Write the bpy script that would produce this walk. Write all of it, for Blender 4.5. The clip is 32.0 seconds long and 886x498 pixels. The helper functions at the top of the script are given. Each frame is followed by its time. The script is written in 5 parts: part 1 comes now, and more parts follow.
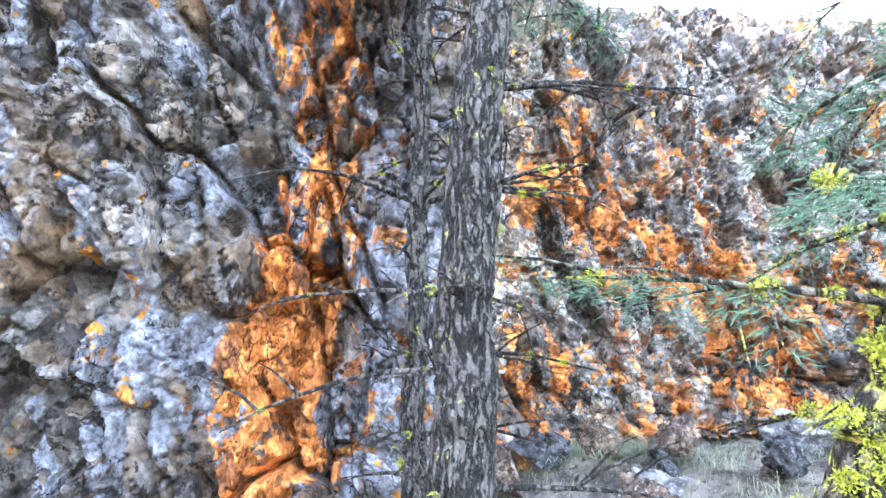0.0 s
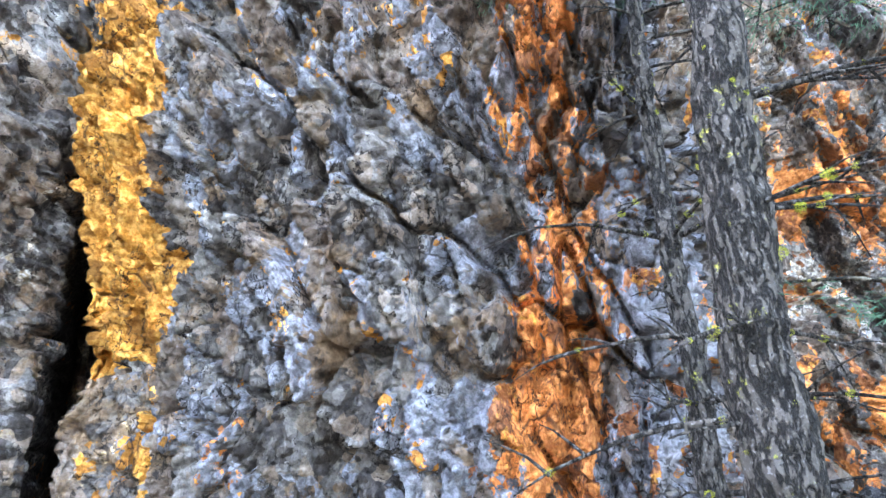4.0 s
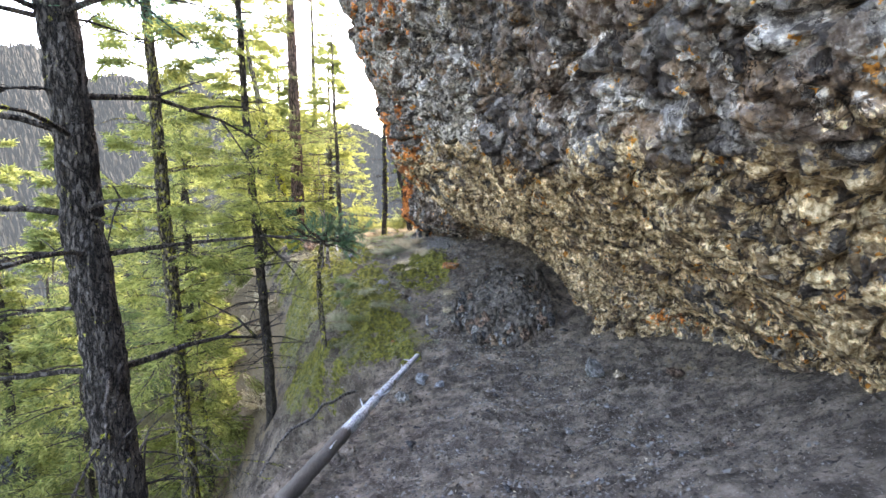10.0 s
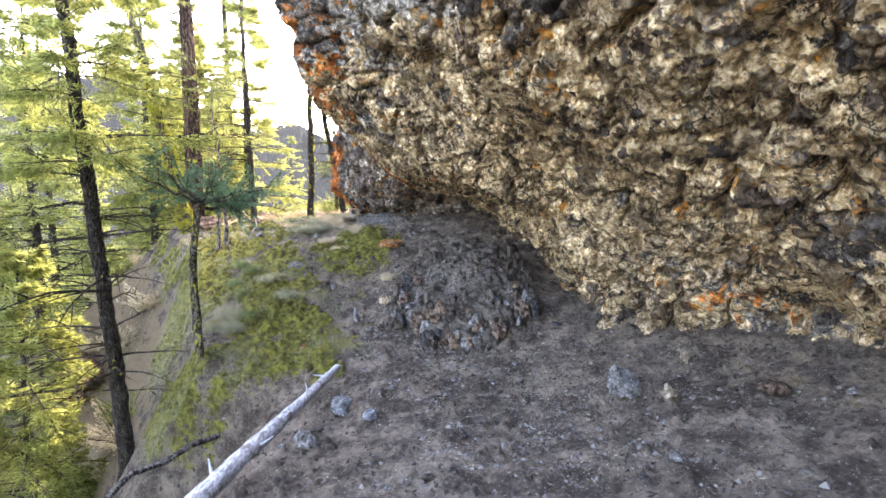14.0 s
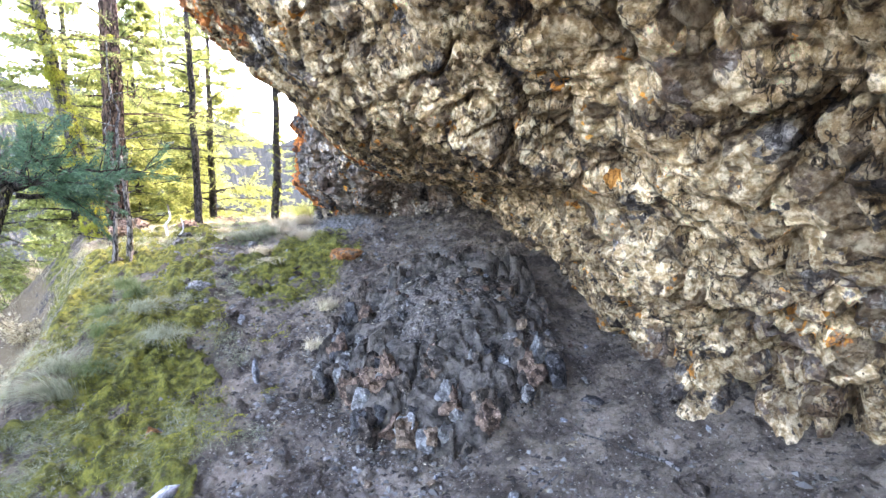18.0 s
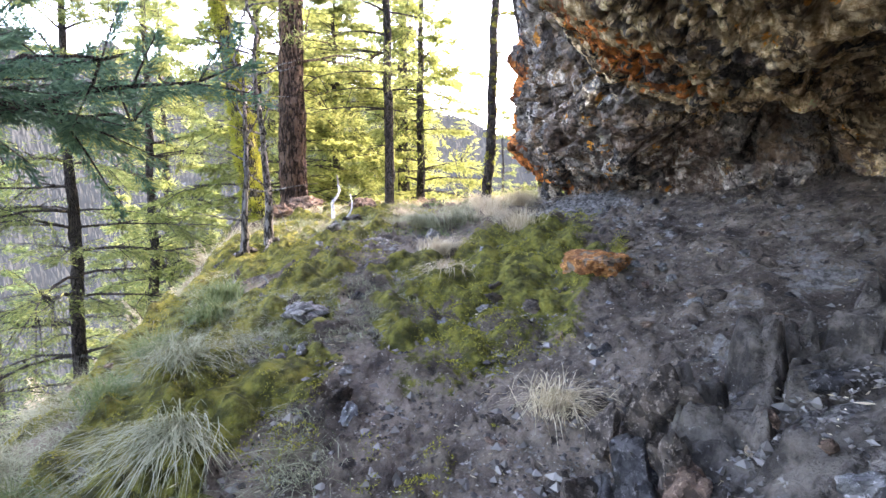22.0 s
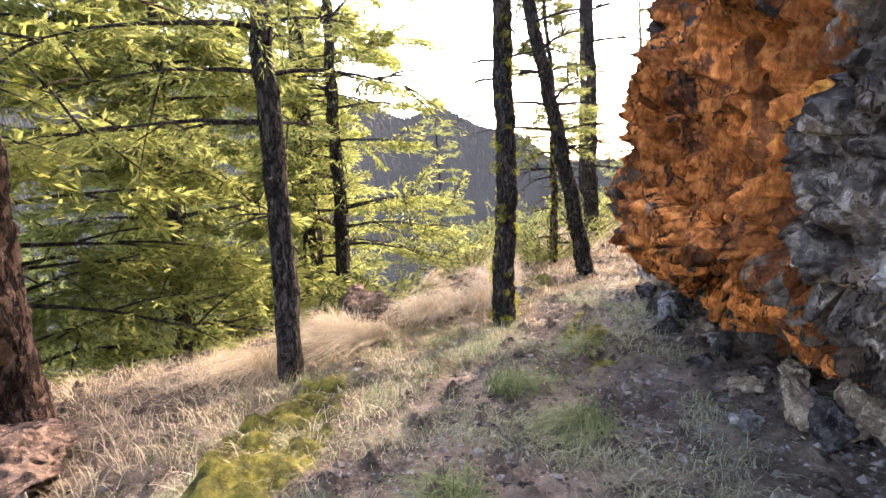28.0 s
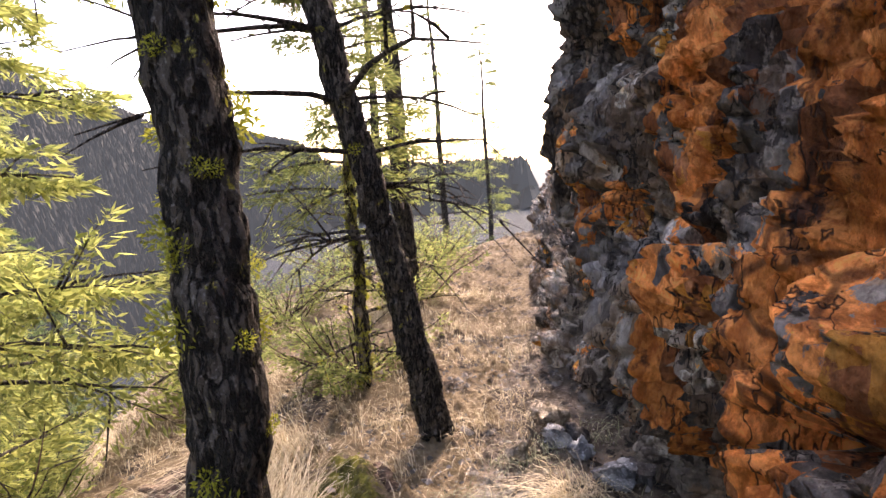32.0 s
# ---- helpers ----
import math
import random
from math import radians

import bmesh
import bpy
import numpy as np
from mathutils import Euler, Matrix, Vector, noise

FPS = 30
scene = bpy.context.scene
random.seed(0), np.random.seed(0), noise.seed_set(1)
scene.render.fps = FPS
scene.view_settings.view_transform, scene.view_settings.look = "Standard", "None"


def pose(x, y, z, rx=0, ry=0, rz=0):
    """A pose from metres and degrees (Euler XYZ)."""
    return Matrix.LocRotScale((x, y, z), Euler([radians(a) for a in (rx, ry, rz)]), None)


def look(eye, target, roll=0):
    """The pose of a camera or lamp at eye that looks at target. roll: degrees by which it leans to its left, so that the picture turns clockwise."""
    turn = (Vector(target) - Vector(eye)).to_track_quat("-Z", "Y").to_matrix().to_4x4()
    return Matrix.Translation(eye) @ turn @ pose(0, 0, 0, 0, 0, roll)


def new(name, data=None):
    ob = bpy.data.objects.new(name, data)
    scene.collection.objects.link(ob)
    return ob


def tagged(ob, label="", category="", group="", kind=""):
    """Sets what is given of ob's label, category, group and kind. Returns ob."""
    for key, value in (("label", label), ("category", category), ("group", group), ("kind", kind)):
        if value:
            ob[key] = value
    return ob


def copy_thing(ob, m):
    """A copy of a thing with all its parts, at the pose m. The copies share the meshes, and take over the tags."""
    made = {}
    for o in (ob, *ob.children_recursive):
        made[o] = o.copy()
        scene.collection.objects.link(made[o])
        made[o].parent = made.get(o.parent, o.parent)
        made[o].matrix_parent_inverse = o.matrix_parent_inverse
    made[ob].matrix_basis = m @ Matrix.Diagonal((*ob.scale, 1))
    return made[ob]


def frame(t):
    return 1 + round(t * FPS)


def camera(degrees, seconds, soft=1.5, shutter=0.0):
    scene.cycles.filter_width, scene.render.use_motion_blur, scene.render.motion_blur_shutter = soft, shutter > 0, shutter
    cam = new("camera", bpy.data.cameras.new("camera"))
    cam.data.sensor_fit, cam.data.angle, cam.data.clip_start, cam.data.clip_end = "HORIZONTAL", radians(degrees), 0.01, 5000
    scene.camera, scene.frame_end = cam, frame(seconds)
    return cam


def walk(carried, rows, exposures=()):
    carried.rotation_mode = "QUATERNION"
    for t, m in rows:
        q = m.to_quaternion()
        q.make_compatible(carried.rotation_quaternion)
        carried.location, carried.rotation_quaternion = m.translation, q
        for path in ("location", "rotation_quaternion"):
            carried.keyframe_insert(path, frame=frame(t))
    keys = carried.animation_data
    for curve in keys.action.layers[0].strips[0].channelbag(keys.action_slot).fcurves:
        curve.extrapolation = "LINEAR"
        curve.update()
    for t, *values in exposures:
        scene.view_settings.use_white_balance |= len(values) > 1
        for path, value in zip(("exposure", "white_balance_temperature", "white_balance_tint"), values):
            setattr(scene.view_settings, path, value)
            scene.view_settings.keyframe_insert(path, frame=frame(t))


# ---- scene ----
cam = camera(75.7, 32.0)
PATH = [
    (0, (0.000, 0.000, 1.500), (0.007, 1.935, 2.007), -0.8),
    (0.5, (-0.023, -0.021, 1.530), (-0.079, 1.882, 2.143), -0.9),
    (1, (-0.010, -0.030, 1.554), (-0.114, 1.834, 2.271), -0.9),
    (1.5, (0.009, -0.032, 1.572), (-0.144, 1.783, 2.396), -1.0),
    (2, (0.009, -0.038, 1.592), (-0.190, 1.729, 2.507), -1.0),
    (2.5, (-0.001, -0.052, 1.605), (-0.263, 1.668, 2.593), -1.1),
    (4.5, (-0.191, 0.024, 1.434), (-1.196, 1.660, 1.995), -2.5),
    (5, (-0.357, 0.126, 1.309), (-1.647, 1.588, 1.751), -0.7),
    (5.5, (-0.486, 0.131, 1.209), (-2.055, 1.328, 1.533), -0.3),
    (6, (-0.637, 0.080, 1.184), (-2.426, 0.950, 1.391), -0.3),
    (6.5, (-0.814, -0.146, 1.112), (-2.734, 0.404, 1.212), 0.0),
    (7, (-1.071, -0.225, 1.045), (-3.044, 0.098, 1.059), -0.0),
    (7.5, (-1.371, -0.205, 0.983), (-3.360, -0.005, 0.923), -0.1),
    (8, (-1.661, -0.353, 0.855), (-3.655, -0.242, 0.737), -0.1),
    (8.5, (-2.053, -0.446, 0.722), (-4.045, -0.372, 0.558), -0.2),
    (9, (-2.401, -0.583, 0.602), (-4.390, -0.554, 0.399), -0.2),
    (9.5, (-2.853, -0.616, 0.469), (-4.841, -0.593, 0.246), -0.1),
    (10, (-3.296, -0.699, 0.336), (-5.283, -0.687, 0.113), -0.5),
    (10.5, (-3.728, -0.736, 0.278), (-5.713, -0.726, 0.035), -0.4),
    (11, (-4.137, -0.775, 0.132), (-6.119, -0.775, -0.138), -0.4),
    (11.5, (-4.514, -0.830, 0.035), (-6.493, -0.831, -0.254), -0.4),
    (12, (-4.979, -0.854, -0.140), (-6.957, -0.821, -0.432), -0.5),
    (12.5, (-5.495, -0.882, -0.297), (-7.474, -0.771, -0.567), -0.5),
    (13, (-6.048, -0.799, -0.493), (-8.026, -0.633, -0.734), -0.5),
    (13.5, (-6.547, -0.684, -0.584), (-8.527, -0.489, -0.796), -0.5),
    (14, (-7.028, -0.524, -0.728), (-9.007, -0.322, -0.940), -0.4),
    (14.5, (-7.469, -0.469, -0.822), (-9.447, -0.247, -1.017), -0.3),
    (15, (-7.963, -0.333, -0.918), (-9.928, 0.006, -1.071), -0.1),
    (15.5, (-8.410, -0.231, -0.973), (-10.363, 0.172, -1.118), -0.2),
    (17.5, (-10.042, 0.249, -1.088), (-12.023, 0.473, -1.255), -0.5),
    (18, (-10.482, 0.388, -1.096), (-12.470, 0.530, -1.264), -0.4),
    (18.5, (-10.966, 0.411, -1.102), (-12.959, 0.386, -1.270), -0.2),
    (19, (-11.450, 0.402, -1.135), (-13.437, 0.241, -1.298), 0.1),
    (19.5, (-11.911, 0.406, -1.163), (-13.884, 0.118, -1.322), 0.3),
    (20, (-12.383, 0.326, -1.174), (-14.339, -0.064, -1.323), 0.4),
    (20.5, (-12.849, 0.275, -1.201), (-14.786, -0.196, -1.361), 0.6),
    (21, (-13.385, 0.103, -1.317), (-15.298, -0.454, -1.495), 0.5),
    (21.5, (-13.997, -0.029, -1.369), (-15.897, -0.627, -1.541), 0.3),
    (22, (-14.620, -0.185, -1.367), (-16.511, -0.809, -1.562), 0.1),
    (22.5, (-15.213, -0.412, -1.381), (-17.081, -1.087, -1.619), -0.1),
    (23, (-15.755, -0.627, -1.279), (-17.606, -1.338, -1.542), -0.1),
    (23.5, (-16.253, -0.945, -1.223), (-18.094, -1.676, -1.500), 0.1),
    (24, (-16.769, -1.274, -1.114), (-18.615, -1.979, -1.427), 0.2),
    (24.5, (-17.183, -1.560, -1.020), (-19.049, -2.204, -1.346), 0.5),
    (26.5, (-18.878, -2.091, -0.593), (-20.752, -2.722, -0.892), -2.3),
    (27, (-19.304, -2.246, -0.423), (-21.211, -2.783, -0.703), -2.5),
    (27.5, (-19.804, -2.499, -0.351), (-21.743, -2.909, -0.620), -2.6),
    (28, (-20.318, -2.586, -0.281), (-22.276, -2.891, -0.545), -2.6),
    (28.5, (-20.707, -2.678, -0.175), (-22.683, -2.848, -0.433), -2.8),
    (29, (-21.174, -2.850, -0.067), (-23.152, -2.895, -0.359), -3.1),
    (29.5, (-21.605, -2.880, -0.093), (-23.580, -2.793, -0.398), -3.3),
    (30, (-22.025, -2.810, 0.062), (-23.993, -2.618, -0.241), -3.3),
    (30.5, (-22.589, -2.793, 0.071), (-24.551, -2.531, -0.213), -3.5),
    (31, (-23.050, -2.634, 0.080), (-25.006, -2.323, -0.191), -3.7),
    (31.5, (-23.502, -2.530, 0.106), (-25.448, -2.161, -0.173), -4.0),
    (32, (-24.047, -2.540, 0.057), (-25.979, -2.111, -0.230), -4.2),
]
EXPOSURES = [(0.0, 4.35, 7050, 15), (1.0, 4.1, 7050, 15), (2.5, 3.9, 7050, 14), (5.0, 4.15, 7400, 14), (6.0, 3.9, 7900, 14), (7.0, 2.85, 7700, 15), (8.0, 2.85, 7700, 15), (11.0, 3.0, 7500, 18), (13.0, 3.2, 7500, 21), (15.0, 3.4, 7900, 22), (19.0, 3.8, 6800, 22), (21.0, 3.45, 7000, 23), (23.0, 3.2, 7200, 25), (24.5, 3.05, 7300, 25), (27.0, 2.6, 7400, 26), (29.0, 2.25, 7500, 27), (32.0, 1.95, 7700, 28)]
walk(cam, [(t, look(eye, target, roll)) for t, eye, target, roll in PATH], EXPOSURES)
# ---------- world, sun, exposure ----------
SUN_FROM = Vector((-0.882, 0.472, 0.0)).normalized()
SUN_UP = radians(42)
world = bpy.data.worlds.new("world")
scene.world = world
world.use_nodes = True
wn = world.node_tree
sky = wn.nodes.new("ShaderNodeTexSky")
sky.sky_type, sky.sun_disc = "NISHITA", False
sky.sun_elevation = SUN_UP
sky.sun_rotation = math.atan2(SUN_FROM.x, SUN_FROM.y)
sky.dust_density, sky.air_density = 2.5, 1.0
wn.nodes["Background"].inputs["Strength"].default_value = 0.3
wn.links.new(sky.outputs[0], wn.nodes["Background"].inputs[0])
sun = new("sun", bpy.data.lights.new("sun", "SUN"))
sun.data.energy, sun.data.angle, sun.data.color = 2.1, radians(0.6), (1.0, 0.93, 0.82)
sun_way = Vector((SUN_FROM.x * math.cos(SUN_UP), SUN_FROM.y * math.cos(SUN_UP), math.sin(SUN_UP)))
sun.matrix_world = look((0, 0, 40), Vector((0, 0, 40)) - sun_way)

# ---------- noise on arrays ----------


def _hash(i, j, k, seed):
    h = (i * 374761393 + j * 668265263 + k * 2147483647 + seed * 974634777) & 0xFFFFFFFF
    h = ((h ^ (h >> 13)) * 1274126177) & 0xFFFFFFFF
    h = ((h ^ (h >> 16)) * 2246822519) & 0xFFFFFFFF
    return ((h ^ (h >> 15)) & 0xFFFFFF) / float(0xFFFFFF)


def vnoise(p, scale, seed=0):
    """Smooth value noise of points (n, 3), -1 to 1, with features of that size in metres."""
    q = np.asarray(p, float) / scale
    b = np.floor(q).astype(np.int64)
    f = q - b
    f = f * f * f * (f * (f * 6 - 15) + 10)
    out = 0
    for dx in (0, 1):
        for dy in (0, 1):
            for dz in (0, 1):
                w = (f[:, 0] if dx else 1 - f[:, 0]) * (f[:, 1] if dy else 1 - f[:, 1]) * (f[:, 2] if dz else 1 - f[:, 2])
                out = out + w * _hash(b[:, 0] + dx, b[:, 1] + dy, b[:, 2] + dz, seed)
    return out * 2 - 1


def fbm(p, scale, octaves=4, seed=0, gain=0.5):
    total, amp, norm = 0, 1.0, 0.0
    for o in range(octaves):
        total = total + amp * vnoise(p, scale / 2**o, seed + 17 * o)
        norm += amp
        amp *= gain
    return total / norm


def cells(p, scale, seed=0):
    """Distance to the nearest and second nearest cell point, in cells, and the cell's random number."""
    q = np.asarray(p, float) / scale
    b = np.floor(q).astype(np.int64)
    n = len(q)
    d1, d2, rid = np.full(n, 9.0), np.full(n, 9.0), np.zeros(n)
    for dx in (-1, 0, 1):
        for dy in (-1, 0, 1):
            for dz in (-1, 0, 1):
                c = b + (dx, dy, dz)
                pt = np.stack([_hash(c[:, 0], c[:, 1], c[:, 2], seed + s) for s in (1, 2, 3)], 1)
                d = np.sqrt(((c + pt - q) ** 2).sum(1))
                near = d < d1
                d2 = np.where(near, d1, np.minimum(d2, d))
                rid = np.where(near, pt[:, 0], rid)
                d1 = np.where(near, d, d1)
    return d1, d2, rid


def smooth(a, b, v):
    t = np.clip((v - a) / (b - a), 0, 1)
    return t * t * (3 - 2 * t)


def axis_steps(marks):
    """Coordinates along an axis from (from, to, step) stretches laid end to end."""
    out = []
    for a, b, s in marks:
        n = max(1, int(round(abs(b - a) / s)))
        out.append(np.linspace(a, b, n, endpoint=False))
    return np.concatenate(out + [[marks[-1][1]]])


# ---------- materials ----------


class Mat:
    """A node material under construction."""

    def __init__(self, name, rough=0.85):
        self.m = bpy.data.materials.new(name)
        self.m.use_nodes = True
        self.t = self.m.node_tree
        self.b = self.t.nodes["Principled BSDF"]
        self.b.inputs["Roughness"].default_value = rough
        self.b.inputs["Specular IOR Level"].default_value = 0.25
        self.co = self.t.nodes.new("ShaderNodeNewGeometry").outputs["Position"]

    def local(self):
        self.co = self.t.nodes.new("ShaderNodeTexCoord").outputs["Object"]

    def link(self, a, b):
        self.t.links.new(a, b)

    def put(self, sock, v):
        if hasattr(v, "links"):
            self.link(v, sock)
        else:
            sock.default_value = v

    def stretch(self, sx, sy, sz, co=None):
        n = self.t.nodes.new("ShaderNodeMapping")
        n.inputs["Scale"].default_value = (sx, sy, sz)
        self.link(co or self.co, n.inputs[0])
        return n.outputs[0]

    def vec(self, op, a, b, out=0):
        n = self.t.nodes.new("ShaderNodeVectorMath")
        n.operation = op
        self.put(n.inputs[0], a), self.put(n.inputs[1], b)
        return n.outputs[out]

    def chips(self, size, co=None):
        """Broken facets: a height that leans its own way in each chip, and the chip's random number."""
        co = co or self.co
        n = self.t.nodes.new("ShaderNodeTexVoronoi")
        n.inputs["Scale"].default_value = 1 / size
        self.link(co, n.inputs["Vector"])
        lean = self.vec("SUBTRACT", n.outputs["Color"], (0.5, 0.5, 0.5))
        away = self.vec("SUBTRACT", co, n.outputs["Position"])
        tilt = self.math("MULTIPLY", self.vec("DOT_PRODUCT", lean, away, 1), 2.2 / size)
        sep = self.t.nodes.new("ShaderNodeSeparateColor")
        self.link(n.outputs["Color"], sep.inputs[0])
        return self.math("ADD", tilt, self.math("MULTIPLY", sep.outputs[0], 0.7)), sep.outputs[1]

    def shift(self, amount, size, detail=4):
        """Coordinates pushed about by noise, to make straight patterns uneven."""
        n = self.t.nodes.new("ShaderNodeTexNoise")
        n.inputs["Scale"].default_value, n.inputs["Detail"].default_value = 1 / size, detail
        self.link(self.co, n.inputs["Vector"])
        v = self.t.nodes.new("ShaderNodeVectorMath")
        v.operation = "MULTIPLY_ADD"
        self.link(n.outputs["Color"], v.inputs[0])
        v.inputs[1].default_value = (amount, amount, amount)
        self.link(self.co, v.inputs[2])
        return v.outputs[0]

    def noise(self, size, detail=6, rough=0.6, co=None, distort=0.0):
        n = self.t.nodes.new("ShaderNodeTexNoise")
        n.inputs["Scale"].default_value, n.inputs["Detail"].default_value = 1 / size, detail
        n.inputs["Roughness"].default_value, n.inputs["Distortion"].default_value = rough, distort
        self.link(co or self.co, n.inputs["Vector"])
        return n.outputs["Fac"]

    def voronoi(self, size, feature="F1", out="Distance", co=None):
        n = self.t.nodes.new("ShaderNodeTexVoronoi")
        n.feature = feature
        n.inputs["Scale"].default_value = 1 / size
        self.link(co or self.co, n.inputs["Vector"])
        return n.outputs[out]

    def attr(self, name):
        n = self.t.nodes.new("ShaderNodeAttribute")
        n.attribute_name = name
        return n.outputs["Fac"]

    def step(self, v, lo, hi):
        n = self.t.nodes.new("ShaderNodeMapRange")
        n.interpolation_type = "SMOOTHSTEP"
        self.link(v, n.inputs[0])
        n.inputs[1].default_value, n.inputs[2].default_value = lo, hi
        return n.outputs[0]

    def math(self, op, a, b=0.0):
        n = self.t.nodes.new("ShaderNodeMath")
        n.operation = op
        self.put(n.inputs[0], a), self.put(n.inputs[1], b)
        return n.outputs[0]

    def mix(self, fac, a, b, blend="MIX"):
        n = self.t.nodes.new("ShaderNodeMix")
        n.data_type, n.blend_type = "RGBA", blend
        self.put(n.inputs[0], fac)
        for s, v in ((n.inputs[6], a), (n.inputs[7], b)):
            self.put(s, v if hasattr(v, "links") else (*v, 1))
        return n.outputs[2]

    def random(self):
        return self.t.nodes.new("ShaderNodeObjectInfo").outputs["Random"]

    def island(self):
        return self.t.nodes.new("ShaderNodeNewGeometry").outputs["Random Per Island"]

    def bump(self, h, depth, strength=1.0):
        n = self.t.nodes.new("ShaderNodeBump")
        n.inputs["Distance"].default_value, n.inputs["Strength"].default_value = depth, strength
        self.link(h, n.inputs["Height"])
        if self.b.inputs["Normal"].links:
            self.link(self.b.inputs["Normal"].links[0].from_socket, n.inputs["Normal"])
        self.link(n.outputs[0], self.b.inputs["Normal"])

    def done(self, colour):
        self.put(self.b.inputs["Base Color"], colour if hasattr(colour, "links") else (*colour, 1))
        return self.m


def rock_material():
    k = Mat("weathered_rock", 0.95)
    k.b.inputs["Specular IOR Level"].default_value = 0.08
    split_co = k.t.nodes.new("ShaderNodeSeparateXYZ")
    k.link(k.co, split_co.inputs[0])
    along_x = k.math("ADD", k.math("MAXIMUM", split_co.outputs[0], -5.5), k.math("MULTIPLY", k.math("MINIMUM", k.math("ADD", split_co.outputs[0], 5.5), 0.0), 0.9))
    along_x = k.math("ADD", along_x, k.math("MULTIPLY", k.math("MINIMUM", k.math("ADD", split_co.outputs[0], 22.0), 0.0), 0.3))
    joined = k.t.nodes.new("ShaderNodeCombineXYZ")
    tall = k.math("SUBTRACT", 1.0, k.math("MULTIPLY", k.math("SUBTRACT", 1.0, k.step(split_co.outputs[0], -23.0, -21.8)), 0.42))
    k.link(along_x, joined.inputs[0]), k.link(split_co.outputs[1], joined.inputs[1]), k.link(k.math("MULTIPLY", split_co.outputs[2], tall), joined.inputs[2])
    k.co = joined.outputs[0]
    mid, fine = k.noise(0.28, 8, 0.65), k.noise(0.05, 7, 0.72)
    h0, r0 = k.chips(0.34, k.shift(0.16, 0.30, 2))
    h1, r1 = k.chips(0.14, k.shift(0.08, 0.13, 1.5))
    h2, r2 = k.chips(0.055, k.shift(0.03, 0.05, 1))
    streak = k.noise(0.22, 7, 0.68, k.stretch(1.6, 1.6, 0.6), 0.5)
    tone, block = k.attr("tone"), k.attr("block")
    level = k.math("ADD", k.math("ADD", k.math("MULTIPLY", r0, 0.30), k.math("MULTIPLY", r1, 0.34)), k.math("ADD", k.math("MULTIPLY", r2, 0.16), k.math("MULTIPLY", k.step(mid, 0.3, 0.7), 0.20)))
    col = k.mix(k.step(level, 0.32, 0.56), (0.085, 0.073, 0.068), (0.225, 0.205, 0.192))
    col = k.mix(k.step(level, 0.54, 0.74), col, (0.38, 0.355, 0.335))
    col = k.mix(k.math("MULTIPLY", k.step(r1, 0.70, 0.73), 0.6), col, (0.27, 0.185, 0.125))
    col = k.mix(k.math("MULTIPLY", k.step(block, 0.66, 0.70), 0.5), col, (0.22, 0.145, 0.10))
    col = k.mix(k.math("MULTIPLY", k.step(streak, 0.54, 0.60), 0.3), col, (0.42, 0.39, 0.36))
    crust = k.math("MULTIPLY", k.step(fine, 0.50, 0.58), k.step(k.math("ADD", k.math("SUBTRACT", k.noise(0.55, 5, 0.6), 0.5), k.attr("pale")), 0.22, 0.42))
    col = k.mix(k.math("MULTIPLY", crust, 0.4), col, (0.52, 0.475, 0.415))
    col = k.mix(k.step(k.noise(0.10, 7, 0.72), 0.575, 0.615), col, (0.045, 0.038, 0.036))
    col = k.mix(k.math("MULTIPLY", k.step(k.noise(0.5, 8, 0.7), 0.54, 0.60), 0.5), col, (0.33, 0.205, 0.11))
    edge = k.math("MULTIPLY", k.math("SUBTRACT", fine, 0.5), 0.55)
    wide = k.math("MULTIPLY", k.math("SUBTRACT", mid, 0.5), 0.9)
    both = k.math("ADD", k.math("ADD", edge, wide), k.math("MULTIPLY", k.math("SUBTRACT", tone, 0.5), 0.45))
    both = k.math("ADD", both, k.math("MULTIPLY", k.math("SUBTRACT", r1, 0.5), 0.55))
    both = k.math("ADD", both, k.math("MULTIPLY", k.math("SUBTRACT", r2, 0.5), 0.30))

    def stain(name, tone, lo=0.45, hi=0.6, strength=0.95):
        nonlocal col
        a = k.math("ADD", k.attr(name), both)
        col = k.mix(k.math("MULTIPLY", k.step(a, lo, hi), strength), col, tone)

    def three(dark, main, light, dark_at=0.36):
        """A stained colour broken into darker and paler flakes."""
        c = k.mix(k.step(fine, 0.42, 0.60), main, light)
        c = k.mix(k.math("MULTIPLY", k.step(r1, 0.78, 0.81), 0.7), c, dark)
        return k.mix(k.math("SUBTRACT", 1.0, k.step(k.noise(0.13, 6, 0.68), dark_at, dark_at + 0.10)), c, dark)

    stain("pale", k.mix(k.step(fine, 0.40, 0.58), (0.22, 0.20, 0.18), (0.56, 0.51, 0.45)), 0.54, 0.62, 0.8)
    stain("ochre", three((0.08, 0.05, 0.03), (0.45, 0.30, 0.15), (0.70, 0.565, 0.37), 0.37), 0.46, 0.54, 0.9)
    # dark rock patches, and the slot's inner shade painted near-black
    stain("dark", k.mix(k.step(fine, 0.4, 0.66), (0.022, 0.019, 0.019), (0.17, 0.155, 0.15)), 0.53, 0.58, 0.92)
    # blue-grey slab colour, with bluish skylight on facets painted in
    stain("slate_skylight", k.mix(k.step(fine, 0.35, 0.65), (0.115, 0.118, 0.135), (0.225, 0.23, 0.265)), 0.47, 0.53, 0.85)
    stain("orange", three((0.12, 0.045, 0.026), (0.56, 0.17, 0.042), (0.74, 0.275, 0.08), 0.34), 0.46, 0.50, 0.95)
    stain("gold", three((0.30, 0.12, 0.03), (0.62, 0.25, 0.04), (0.80, 0.40, 0.10), 0.28), 0.46, 0.49, 0.97)
    speck = k.noise(0.020, 6, 0.75)
